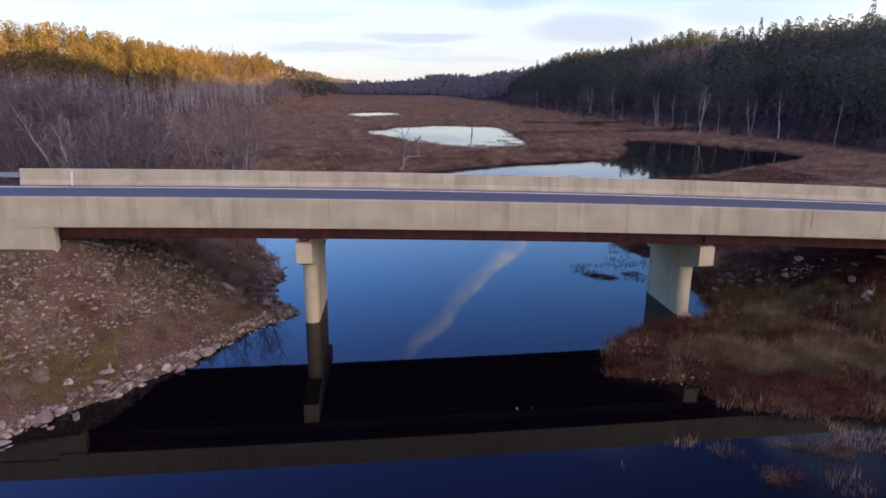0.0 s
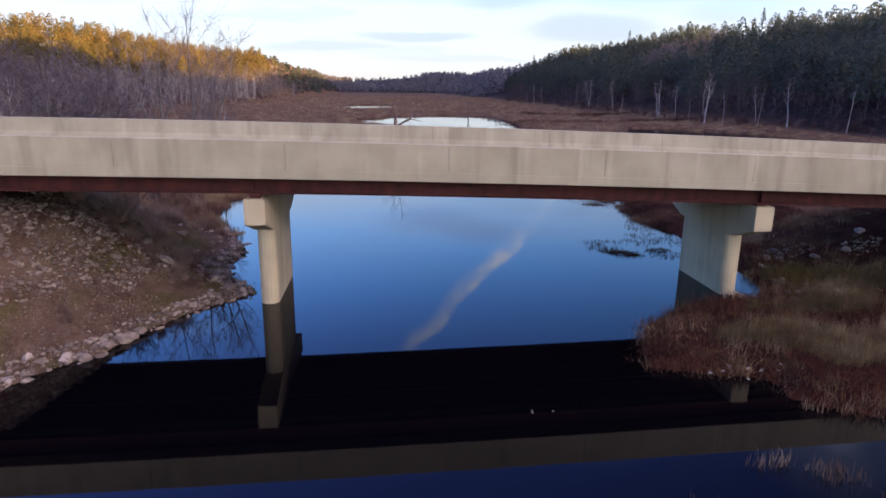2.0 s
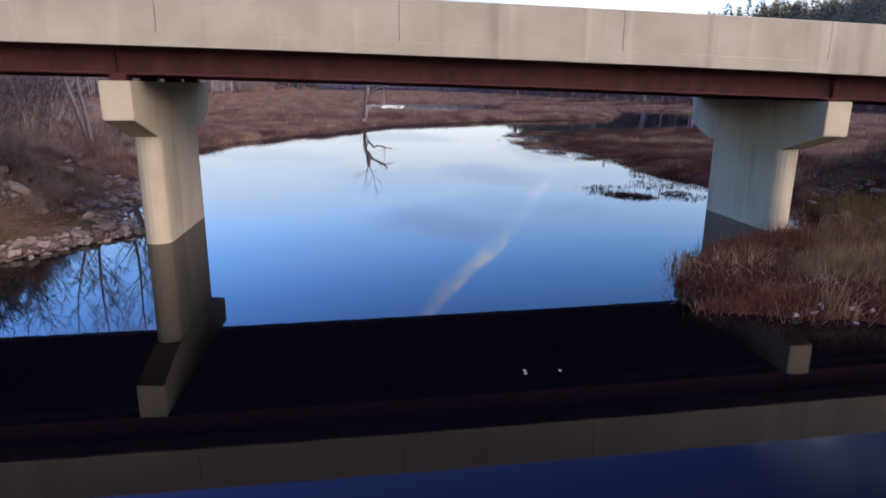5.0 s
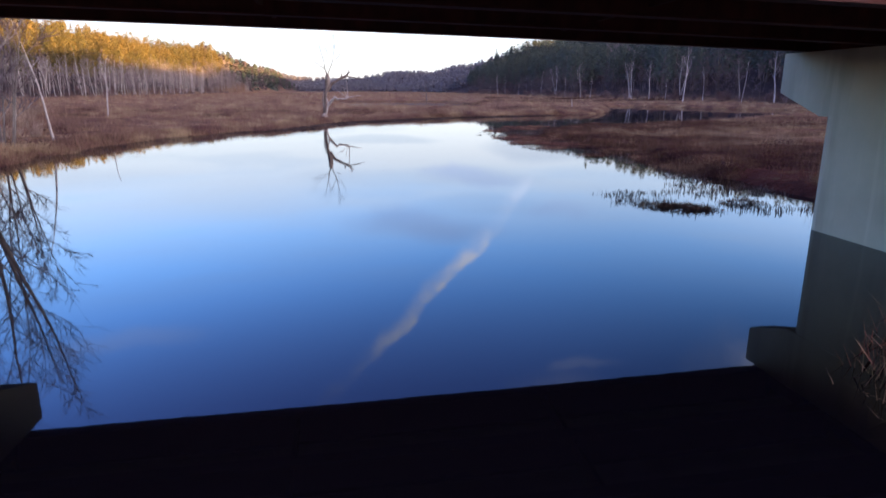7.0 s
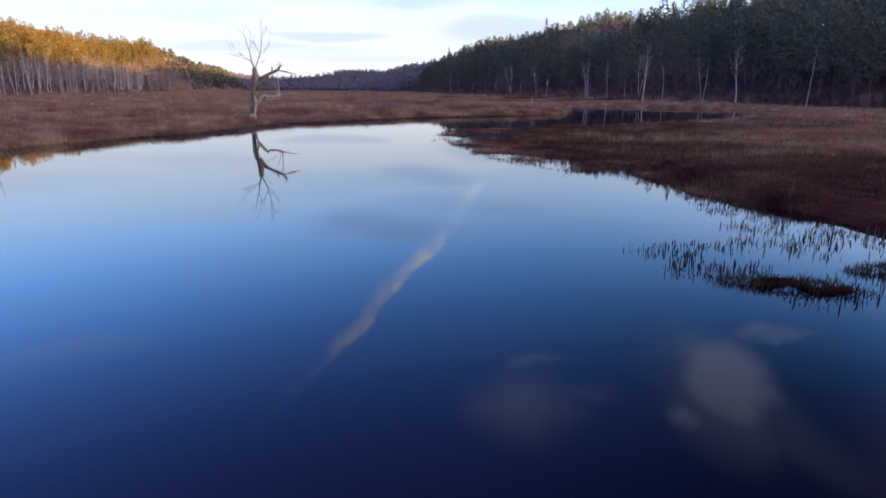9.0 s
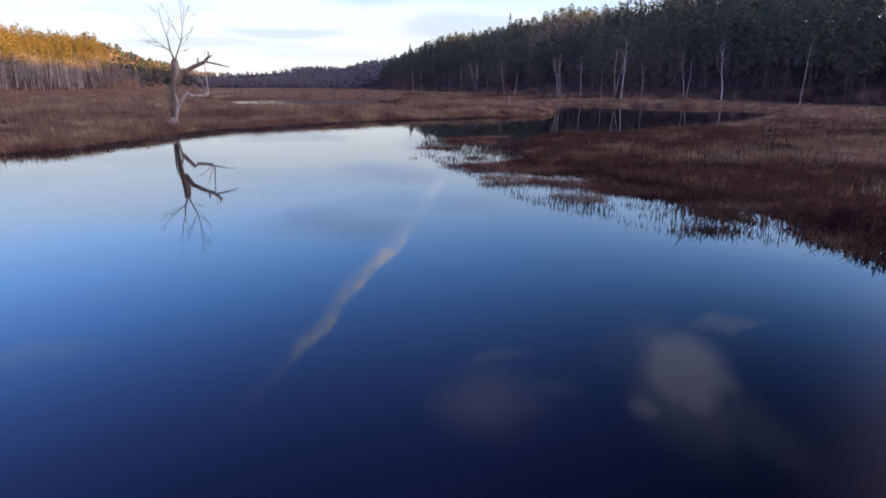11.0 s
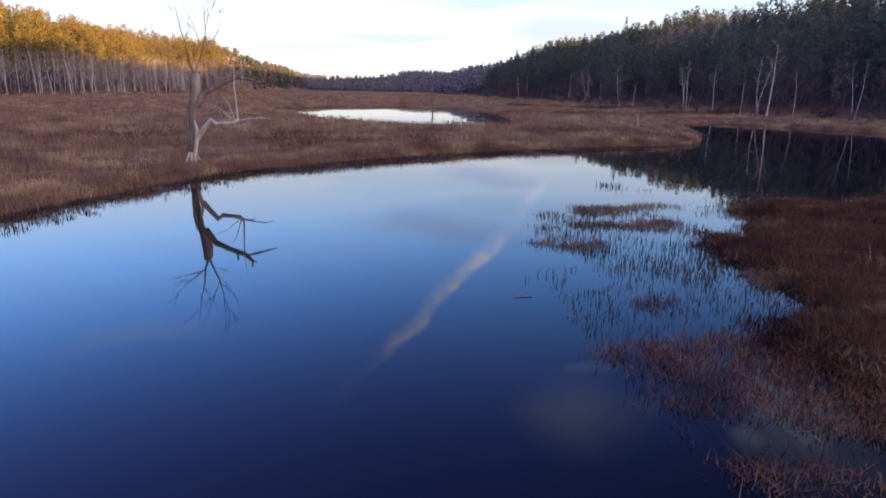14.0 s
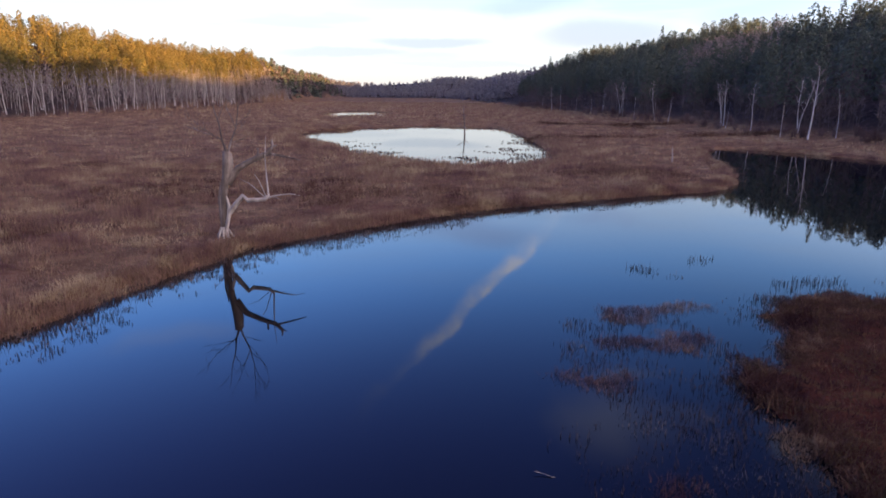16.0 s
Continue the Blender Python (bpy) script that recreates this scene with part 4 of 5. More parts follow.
woods("bare_woods", "leafless grey birch woods at the marsh edge", B2 + H2, left_bare, ASPEN, TWIG, 0.75, 1.05, 4)
left_pine = scatter(1300, -215, -105, 120, 700, lambda x, y: (x < edge_left(y) - 26) & (x > edge_left(y) - 108), 23)
woods("pine_woods", "golden evening-lit pines along the valley side", P2 + S2[:1], left_pine, CONIFER_BARK, SUNGOLD_NEEDLES, 0.65, 1.05, 5)
S3 = [canopy(240 + i, 15.0, 8.5, 26, 0.02, 0.5, 3.0, 8, 3) for i in range(4)]
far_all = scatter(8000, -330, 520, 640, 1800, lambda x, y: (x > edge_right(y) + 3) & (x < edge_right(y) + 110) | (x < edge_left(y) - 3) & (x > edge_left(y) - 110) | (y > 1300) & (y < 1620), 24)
woods("far_woods", "distant conifer woods closing the valley, haze in their colour", S3, far_all[(far_all[:, 0] > -20) | (far_all[:, 1] > 1250)], CONIFER_BARK, HAZY_WOOD, 0.6, 1.0, 6)
left_far = far_all[(far_all[:, 0] < -20) & (far_all[:, 1] < 1250)]
woods("far_woods", "dark distant conifers down the valley side", S3, left_far[::2], CONIFER_BARK, NEEDLES, 0.6, 1.0, 9)
woods("far_woods", "distant grey-violet bare woods down the valley side", S3, left_far[1::2], BARK, DARK_TWIG, 0.6, 0.95, 10)

# thicket of leafless trees behind the bridge
THICKET = [bare_tree(400 + i, 9.5 + i, stems=3 + i % 3, limbs=11, twigs=9, first=0.22, spread=0.36, radius=0.11, sides=4, fine=0.065) for i in range(4)]
thicket_things = [tree_thing("bare_tree", "grey leafless tree in a riverside thicket", w, l, BARK, THICKET_TWIG, "thicket behind the bridge", "fine grey-violet twigs") for w, l in THICKET]
for i in range(110):
    y = rnd.uniform(58, 118)
    x = -22 - (y - 58) * 0.46 - rnd.uniform(0, 36)
    put(thicket_things[i % 4], used, x, y, rnd.uniform(0, 360), rnd.uniform(0.6, 0.9) + 0.30 * float(sstep(y, 66, 84)), 0.1)
for i in range(16):
    y = rnd.uniform(49, 61)
    x = -14.5 - (y - 49) * 0.12 - rnd.uniform(0, 10)
    put(thicket_things[i % 4], used, x, y, rnd.uniform(0, 360), rnd.uniform(0.55, 0.9), 0.1)
w, l = bare_tree(451, 16.5, stems=5, limbs=12, twigs=18, first=0.34, spread=0.42, radius=0.19, sides=6, fine=0.034)
big = tree_thing("bare_tree", "tall many-stemmed leafless tree on the river bank", w, l, BARK, TWIG, "", "fine spreading bare twigs")
put(big, used, -14.9, 55.2, 40, 0.84, 0.1)
w, l = bare_tree(455, 10.5, stems=5, limbs=9, twigs=11, first=0.45, spread=0.30, radius=0.17, sides=6, fine=0.035, wander=0.15, open_out=(0.22, 0.75))
pale = tree_thing("bare_tree", "leafless tree with pale curved stems in the thicket", w, l, ASPEN, TWIG, "pale trees in the thicket", "fine grey twigs")
for x, y, turn, size in ((-34.5, 89.5, 20, 1.25), (-47.0, 95.0, 140, 1.15), (-27.0, 60.0, 250, 1.05), (-33.5, 70.0, 70, 1.0)):
    put(pale, used, x, y, turn, size, 0.1)
w, l = bare_tree(452, 8.5, stems=1, limbs=7, twigs=5, first=0.5, spread=0.2, radius=0.10, lean=0.28)
lean_birch = tree_thing("birch_tree", "slim white birch leaning over the marsh", w, l, BIRCH, TWIG, "")
put(lean_birch, used, -14.0, 64.5, 150, 0.86, 0.1)
put(thicket_things[2], used, -14.6, 59.6, 75, 0.7, 0.1)
w, l = bare_tree(453, 6.2, stems=1, limbs=4, twigs=2, first=0.55, spread=0.10, radius=0.10)
snag = tree_thing("dead_tree", "thin pale dead trunk standing in the marsh", w, l, BIRCH, TWIG, "")
put(snag, used, -21.4, 94.8, 0, 1.0, 0.1)
w, l = bare_tree(454, 8.0, stems=1, limbs=7, twigs=3, first=0.3, spread=0.24, radius=0.26, fine=0.05)
snag2 = tree_thing("dead_tree", "dark dead trunk standing beside the marsh pond", w, l, DEADWOOD, TWIG, "")
put(snag2, used, 24.5, 192.0, 0, 1.0, 0.4)


# pale birches that stand out before the dark wood, and a stump on the spit
LONE = [bare_tree(470 + i, 12.0, stems=2 if i else 1, limbs=10, twigs=9, first=0.45, spread=0.26, radius=0.15, sides=6, fine=0.05, wander=0.09, open_out=(0.05, 0.16)) for i in range(2)]
lone_things = [tree_thing("birch_tree", "leafless pale birch standing before the dark wood", w, l, BIRCH, TWIG, "birches before the dark wood", "pale haze of bare twigs") for w, l in LONE]
for i, (x, y, turn, size) in enumerate(((86.7, 172.6, 30, 1.1), (93.5, 186.0, 200, 0.95), (90.5, 199.0, 80, 0.85), (92.0, 215.0, 300, 0.95), (93.0, 262.0, 150, 1.0), (95.0, 300.0, 20, 1.0), (97.0, 152.0, 110, 0.95))):
    put(lone_things[i % 2], used, x, y, turn, size, 0.1)
w, l = bare_tree(475, 1.9, stems=1, limbs=3, twigs=1, first=0.4, spread=0.3, radius=0.13, wander=0.12)
stump = tree_thing("dead_tree", "short bleached stump on the marsh spit", w, l, PALEWOOD, TWIG, "")
put(stump, used, 44.1, 133.8, 0, 1.0, 0.05)


# the old dead tree at the water's edge: a split trunk, two broken arms, a spray of twigs on top
def old_snag(x, y):
    z = float(ground_height(np.array([x]), np.array([y]))[0])
    t = thing("dead_tree", "old broken dead tree with bare arms at the water's edge", "tree", m=pose(x, y, z))

    def limb(name, label, *runs, sides=7, mat=DEADWOOD, twigs=0):
        s = Soup()
        for pts, rad in runs:
            tube(s, [(a, b, c - z) for a, b, c in pts], [r * (0.58 if twigs else 0.97) for r in rad], sides)
        for _ in range(twigs):                         # fine dead twigs along the thinner runs
            pts, rad = random.choice(runs)
            k = random.randrange(1, len(pts))
            p = Vector(pts[k - 1]).lerp(Vector(pts[k]), random.random()) - Vector((0, 0, z))
            way = (Vector(pts[k]) - Vector(pts[k - 1])).normalized()
            way = (way + Vector((random.uniform(-1, 1), random.uniform(-1, 1), random.uniform(-0.2, 0.9)))).normalized()
            ln = random.uniform(0.3, 1.0)
            m = p + way * ln * 0.5 + Vector((0, 0, random.uniform(-0.05, 0.08)))
            tube(s, [p, m, p + way * ln], [0.014, 0.009, 0.003], 3)
        part(name, s.mesh(name, mat, True), t, label)

    random.seed(77)

    limb("trunk", "grey-brown split trunk",
         ([(-0.12, 0, -0.3), (-0.06, 0, 0.5), (0.03, 0.04, 1.3), (0.08, 0.06, 2.1), (0.17, 0.03, 3.0), (0.33, 0, 3.75), (0.42, 0, 4.4), (0.44, -0.02, 5.05)], [0.23, 0.17, 0.145, 0.155, 0.19, 0.22, 0.24, 0.21]),
         ([(0.42, 0.02, 3.6), (0.62, 0.05, 4.3), (0.60, 0.05, 4.95)], [0.16, 0.13, 0.10]), sides=10)
    limb("trunk_strip", "bleached strip of bare wood",
         ([(0.10, -0.1, -0.3), (0.14, -0.1, 0.7), (0.33, -0.08, 1.5), (0.40, -0.05, 2.05), (0.20, 0.02, 2.9)], [0.16, 0.115, 0.10, 0.10, 0.03]), sides=10, mat=PALEWOOD)
    for c, d in ((-0.5, 0.35), (0.42, -0.30), (0.1, -0.55), (-0.25, -0.45), (0.5, 0.3)):
        limb("root", "grey flared root", ([(0.25 * c, 0.25 * d, 0.95), (0.75 * c, 0.75 * d, 0.45), (1.2 * c, 1.2 * d, 0.05)], [0.06, 0.065, 0.04]), mat=PALEWOOD)
    limb("limb", "thin dead side stem", ([(-0.10, 0.05, 0.8), (-0.13, 0.05, 1.6), (-0.13, 0.05, 2.6), (-0.02, 0.05, 3.4)], [0.08, 0.07, 0.07, 0.03]))
    limb("limb", "broken upper arm",
         ([(0.40, 0, 3.3), (0.90, 0.1, 4.1), (1.68, 0.25, 4.55), (2.42, 0.4, 4.88), (2.78, 0.5, 5.3), (2.74, 0.5, 5.68)], [0.21, 0.18, 0.155, 0.14, 0.09, 0.03]),
         ([(2.55, 0.4, 4.92), (3.4, 0.5, 4.75), (4.2, 0.6, 4.55)], [0.075, 0.055, 0.02]),
         ([(2.0, 0.3, 4.65), (2.02, 0.3, 5.2)], [0.07, 0.055]), ([(2.7, 0.45, 5.2), (3.05, 0.5, 5.4)], [0.07, 0.02]))
    limb("limb", "pale lower arm",
         ([(0.40, -0.05, 1.75), (0.80, -0.12, 2.25), (1.20, -0.2, 2.68), (1.46, -0.25, 2.46), (2.40, -0.4, 2.53), (2.65, -0.45, 2.80)], [0.16, 0.15, 0.14, 0.13, 0.11, 0.06]),
         ([(2.55, -0.4, 2.62), (3.1, -0.45, 2.76), (3.75, -0.5, 2.85), (4.3, -0.5, 2.75)], [0.065, 0.045, 0.025, 0.008]),
         ([(2.6, -0.4, 2.75), (2.54, -0.35, 3.8), (2.5, -0.3, 4.7), (2.6, -0.3, 5.9)], [0.05, 0.04, 0.025, 0.008]),
         ([(2.45, -0.4, 2.6), (1.66, -0.2, 3.3), (0.96, 0.1, 3.6)], [0.03, 0.018, 0.006]), ([(2.5, -0.4, 2.6), (2.2, -0.7, 3.6), (2.0, -0.8, 3.95)], [0.035, 0.02, 0.008]),
         ([(2.9, -0.45, 2.7), (3.35, -0.7, 2.55)], [0.025, 0.006]), mat=PALEWOOD)
    limb("limb", "bare top branch",
         ([(0.45, 0, 5.0), (0.24, 0.05, 5.6), (0.12, 0.1, 6.5), (-0.10, 0.15, 7.2), (-0.25, 0.2, 8.1), (-0.4, 0.2, 8.9)], [0.13, 0.085, 0.06, 0.045, 0.025, 0.008]),
         ([(0.24, 0.05, 5.6), (-0.30, -0.15, 6.0), (-0.80, -0.3, 6.4), (-1.5, -0.5, 7.2)], [0.05, 0.035, 0.02, 0.006]),
         ([(0.2, 0.05, 5.7), (-0.83, 0.3, 6.05), (-2.0, 0.6, 6.35)], [0.04, 0.022, 0.006]), ([(-0.5, -0.2, 6.15), (-1.0, -0.1, 6.2), (-1.6, 0.1, 6.8)], [0.018, 0.012, 0.004]),
         ([(0.05, 0.1, 6.7), (0.3, 0.3, 7.2), (0.25, 0.4, 7.8)], [0.02, 0.012, 0.004]), ([(-0.2, 0.2, 7.8), (-0.55, 0.1, 8.3)], [0.016, 0.004]), twigs=26)
    limb("limb", "bare top branch",
         ([(0.52, 0, 5.0), (0.66, 0, 5.45), (1.02, -0.1, 6.25), (1.2, -0.15, 7.1), (1.22, -0.2, 8.1), (1.15, -0.2, 9.2)], [0.12, 0.085, 0.06, 0.04, 0.025, 0.007]),
         ([(1.0, -0.1, 6.3), (0.7, 0.15, 7.0), (0.38, 0.3, 7.8), (-0.05, 0.4, 8.7)], [0.035, 0.028, 0.018, 0.005]),
         ([(1.1, -0.1, 6.45), (1.7, -0.3, 6.9), (1.95, -0.4, 7.3), (2.08, -0.5, 8.1)], [0.03, 0.022, 0.015, 0.005]),
         ([(1.2, -0.15, 7.2), (1.4, 0, 8.0), (1.3, 0.1, 9.5)], [0.025, 0.018, 0.005]), ([(0.65, 0, 5.5), (1.4, 0.15, 5.7)], [0.03, 0.007]),
         ([(0.85, -0.05, 5.9), (1.3, -0.3, 6.2), (1.55, -0.4, 6.6)], [0.025, 0.015, 0.005]), ([(0.5, 0.25, 7.5), (0.75, 0.3, 8.3)], [0.015, 0.004]), ([(1.4, 0, 7.9), (1.75, 0.1, 8.6)], [0.014, 0.004]),
         ([(0.6, 0.2, 7.2), (0.1, 0.1, 7.9)], [0.014, 0.004]), twigs=30)
    return t


old_snag(1.45, 93.7)


# ---- marsh plants ---------------------------------------------------------
def blades(places, per, reach, h0, h1, w0, w1, seed, lean=0.35, simple=False):
    """Tufts of narrow blades: each blade one bent spike of three triangles."""
    r = np.random.default_rng(seed)
    n = len(places) * per
    p = np.repeat(places, per, 0) + np.stack([r.normal(0, reach, n), r.normal(0, reach, n), np.full(n, -0.06)], 1)
    size = np.repeat(r.uniform(0.65, 1.25, len(places)), per)
    h = r.uniform(h0, h1, n) * size
    w = r.uniform(w0, w1, n)
    a, b = r.uniform(0, 6.2832, n), r.uniform(0, 6.2832, n)
    ln = np.abs(r.normal(0, lean, n)) * h
    side = np.stack([np.cos(a), np.sin(a), 0 * a], 1) * (w * 0.5)[:, None]
    bend = np.stack([np.cos(b), np.sin(b), 0 * b], 1)
    if simple:                                         # far off: one triangle a blade
        tip = p + bend * ln[:, None] + np.stack([0 * h, 0 * h, h], 1)
        return np.stack([p - side, p + side, tip], 1).reshape(-1, 3), np.arange(3 * n).reshape(-1, 3)
    mid = p + bend * (ln * 0.3)[:, None] + np.stack([0 * h, 0 * h, h * 0.6], 1)
    tip = p + bend * ln[:, None] + np.stack([0 * h, 0 * h, h * (1 - 0.25 * np.minimum(1, ln / h))], 1)
    v = np.stack([p - side, p + side, mid + side * 0.8, mid - side * 0.8, tip], 1).reshape(-1, 3)
    f = np.array([(0, 1, 2), (0, 2, 3), (3, 2, 4)])[None] + (np.arange(n) * 5)[:, None, None]
    return v, f.reshape(-1, 3)


def plant_stuff(name, label, category, mat, *beds):
    s = Soup()
    for b in beds:
        s.add(*b)
    return tagged(part(name, s.mesh(name, mat)), label, category, kind="stuff")


def land(x, y, lo=0.0, hi=1e9):
    s = shore(x, y)
    return (s > lo) & (s < hi)


def seen_side(x, y, lim=1e9):
    return (np.abs(x - 8) < 12 + 0.9 * (y - 20)) & (np.abs(x) < lim)


def along(poly, n, reach, keep, seed):
    """Places within reach of a shoreline, evenly along it."""
    r = np.random.default_rng(seed)
    p = np.array(poly, float)
    ln = np.hypot(*(p[1:] - p[:-1]).T)
    k = r.choice(len(ln), n, p=ln / ln.sum())
    t = r.random((n, 1))
    q = p[k] * (1 - t) + p[k + 1] * t + r.uniform(-reach, reach, (n, 2))
    q = q[keep(q[:, 0], q[:, 1])]
    return np.stack([q[:, 0], q[:, 1], ground_height(q[:, 0], q[:, 1])], 1)


WEST = LEFT_SHORE[10:]
EAST = RIGHT_SHORE[:9]
fringe = np.concatenate([along(WEST, 26000, 2.0, lambda x, y: land(x, y, -0.2, 1.5), 31), along(EAST, 8000, 2.0, lambda x, y: land(x, y, -0.2, 1.2), 21)])
near_l = scatter(36000, -62, 40, 46, 130, lambda x, y: land(x, y, 0.6) & seen_side(x, y) & ((x < 12) | (y > 98)), 32)
near_r = scatter(15000, 14, 62, 40, 106, lambda x, y: land(x, y, 3.5) & (x > 21) & (y > 52) & (vnoise(x, y, 3, 12) + 0.05 * np.minimum(shore(x, y), 9) > 0.80), 33)
mat_r = scatter(42000, 14, 62, 45, 106, lambda x, y: land(x, y, -0.15, 12), 30)
edge_r = along(RIGHT_SHORE[8:18], 26000, 2.6, lambda x, y: (y > 46) & land(x, y, -2.2, 0.8) & (0.7 * vnoise(x, y, 1.1, 48) + 0.4 * vnoise(x, y, 3.2, 49) + 0.20 * shore(x, y) > 0.42), 23)
edge_r[:, 2] = np.maximum(edge_r[:, 2], -0.02)
islet = scatter(9000, 11, 19, 37, 45, lambda x, y: land(x, y, -0.1), 27)
mid = scatter(34000, -90, 95, 80, 260, lambda x, y: land(x, y, 0.2) & ((y > 105) | (x > 45)), 34)
pond_rim = along(MID_POND + MID_POND[:1], 9000, 9.0, lambda x, y: land(x, y, 0.2, 9.0) & ((y < 190) | (x < 0)), 26)
far = scatter(26000, -95, 95, 250, 640, lambda x, y: land(x, y, 0.2), 35)
clump = 0.65 * vnoise(near_l[:, 0], near_l[:, 1], 1.9, 47) + 0.45 * vnoise(near_l[:, 0], near_l[:, 1], 5.0, 71)
plant_stuff("marsh_sedge", "dead brown sedge and grass covering the marsh", "grass", SEDGE,
            blades(fringe, 4, 0.14, 0.25, 0.62, 0.025, 0.05, 41, 0.5, True), blades(near_l[(near_l[:, 1] > 60) & (clump > 0.66)], 10, 0.16, 0.40, 0.95, 0.022, 0.045, 40, 0.35, True), blades(near_l[(near_l[:, 1] > 60) & (clump > 0.40)], 8, 0.26, 0.16, 0.46, 0.028, 0.056, 42, 0.75, True), blades(near_l[(near_l[:, 1] > 60) & (clump < 0.45)], 7, 0.30, 0.10, 0.34, 0.03, 0.06, 38, 0.8, True),
            blades(mid, 6, 0.6, 0.2, 0.6, 0.06, 0.14, 44, 0.8, True), blades(pond_rim, 6, 0.4, 0.4, 0.95, 0.06, 0.12, 41, 0.4, True), blades(far, 3, 1.0, 0.35, 0.9, 0.2, 0.4, 45, 0.5, True))
plant_stuff("tan_grass", "tall tan grass standing behind the red shrub mat", "grass", TAN_GRASS, blades(near_r[near_r[:, 1] < 76], 10, 0.24, 0.22, 0.62, 0.016, 0.036, 43, 0.4, True), blades(near_r[near_r[:, 1] > 76], 8, 0.24, 0.10, 0.34, 0.02, 0.04, 39, 0.5, True),
            blades(mat_r[vnoise(mat_r[:, 0], mat_r[:, 1], 2.4, 54) > 0.58][::4], 6, 0.12, 0.22, 0.6, 0.012, 0.024, 38, 0.45, True), blades(islet[::2], 4, 0.1, 0.05, 0.18, 0.010, 0.022, 37, 0.8, True))
plant_stuff("marsh_shrub_mat", "low dark red leatherleaf mat at the water's edge", "shrubs", REDMAT, blades(mat_r, 8, 0.24, 0.08, 0.28, 0.03, 0.07, 55, 1.0, True), blades(mat_r[::2], 6, 0.2, 0.16, 0.46, 0.015, 0.034, 52, 0.6, True), blades(scatter(5000, 8, 24, 19, 33, lambda x, y: land(x, y, -0.25, 5.0), 28), 8, 0.2, 0.08, 0.30, 0.02, 0.05, 57, 0.9, True), blades(near_l[(near_l[:, 1] > 60) & (vnoise(near_l[:, 0], near_l[:, 1], 5.5, 61) + 0.3 * vnoise(near_l[:, 0], near_l[:, 1], 1.3, 62) > 0.88)], 8, 0.28, 0.25, 0.62, 0.025, 0.05, 63, 0.5, True), blades(edge_r, 8, 0.2, 0.06, 0.26, 0.03, 0.06, 51, 1.0, True), blades(islet, 4, 0.1, 0.04, 0.14, 0.012, 0.026, 53, 0.9, True))

strip = scatter(9000, 30, 92, 150, 245, lambda x, y: (np.abs(y - 172.6 - 0.29 * (x - 36) - 3 * (vnoise(x, y, 7, 83) - 0.5)) < 3.2 * vnoise(x, y, 9, 84)) | ((x > 48) & (np.abs(y - 229 - 0.16 * (x - 54) - 4 * (vnoise(x, y, 9, 85) - 0.5)) < 6 * vnoise(x, y, 12, 86))), 24)
plant_stuff("marsh_shrubs", "dark red-brown shrubs in strips across the marsh", "shrubs", REDMAT, blades(strip, 14, 0.5, 0.4, 1.1, 0.06, 0.12, 62, 0.5, True))

rb = scatter(26000, 7, 46, 12, 44, lambda x, y: land(x, y, -0.35) & (y < 44) & (x < 14 + 0.75 * y) & ~((y > 30.5) & (y < 38) & (x > 24)) & ((y < 36) | (x > 20)), 36)
lb = scatter(9000, -40, -5, 8, 58, lambda x, y: land(x, y, 0.9) & ~((y > 29.5) & (y < 38.8) & (x < -14)) & (vnoise(x, y, 2.0, 15) > 0.46), 37)
tufty = scatter(9000, -22, -5, 17, 40, lambda x, y: land(x, y, 0.8, 13) & ~((x < -15) & (y > 29.4)) & (vnoise(x, y, 1.4, 70) > 0.42), 64)
plume = rb[(vnoise(rb[:, 0], rb[:, 1], 1.6, 68) > 0.60)][::22]
plant_stuff("bank_grass", "dry tan and red-brown grass on the river bank", "grass", BANK_GRASS,
            blades(rb[vnoise(rb[:, 0], rb[:, 1], 1.1, 69) > 0.45][::2], 12, 0.18, 0.25, 0.75, 0.012, 0.026, 46, 0.5, True), blades(rb[1::3], 10, 0.26, 0.08, 0.30, 0.014, 0.028, 45, 1.0, True), blades(lb[::2], 14, 0.16, 0.15, 0.45, 0.014, 0.028, 47, 0.7, True), blades(tufty, 12, 0.12, 0.06, 0.24, 0.012, 0.026, 44, 0.9, True))
crest = scatter(9000, 11.5, 26, 23.5, 33, lambda x, y: land(x, y, 1.6) & (vnoise(x, y, 2.0, 73) > 0.42), 67)
plant_stuff("olive_grass", "olive-green grass along the crown of the bank", "grass", OLIVE, blades(crest, 10, 0.16, 0.16, 0.60, 0.012, 0.026, 68, 0.5, True))
plant_stuff("tall_bank_grass", "pale upright stalks of tall dead grass on the bank", "grass", STALKS, blades(plume, 18, 0.10, 0.5, 1.15, 0.010, 0.022, 67, 0.16, True))

plant_stuff("green_bush", "low olive-green bush beside the pier", "bush", SUNGOLD_NEEDLES, blades(scatter(46, 19.2, 22.6, 31.9, 34.4, lambda x, y: land(x, y, 0.3), 65), 46, 0.24, 0.35, 0.95, 0.02, 0.045, 66, 0.6, True))

# reeds standing in open water
def spots(x, y, rag, *beds):
    """How deep inside one of the uneven oval beds a place lies: above 0 is inside."""
    best = np.full(np.shape(x), -9.0)
    for cx, cy, rx, ry, turn in beds:
        ux, uy = (x - cx) * math.cos(turn) + (y - cy) * math.sin(turn), (y - cy) * math.cos(turn) - (x - cx) * math.sin(turn)
        best = np.maximum(best, 1 - np.sqrt((ux / rx) ** 2 + (uy / ry) ** 2))
    return best + rag * (vnoise(x, y, 0.9, 17) - 0.5)


REED_CLUMP = [(16.2, 77.5), (17.2, 81.0), (19.0, 82.2), (21.4, 81.6), (22.3, 78.6), (21.0, 75.0), (19.6, 71.6), (17.6, 71.0), (16.8, 74.4)]
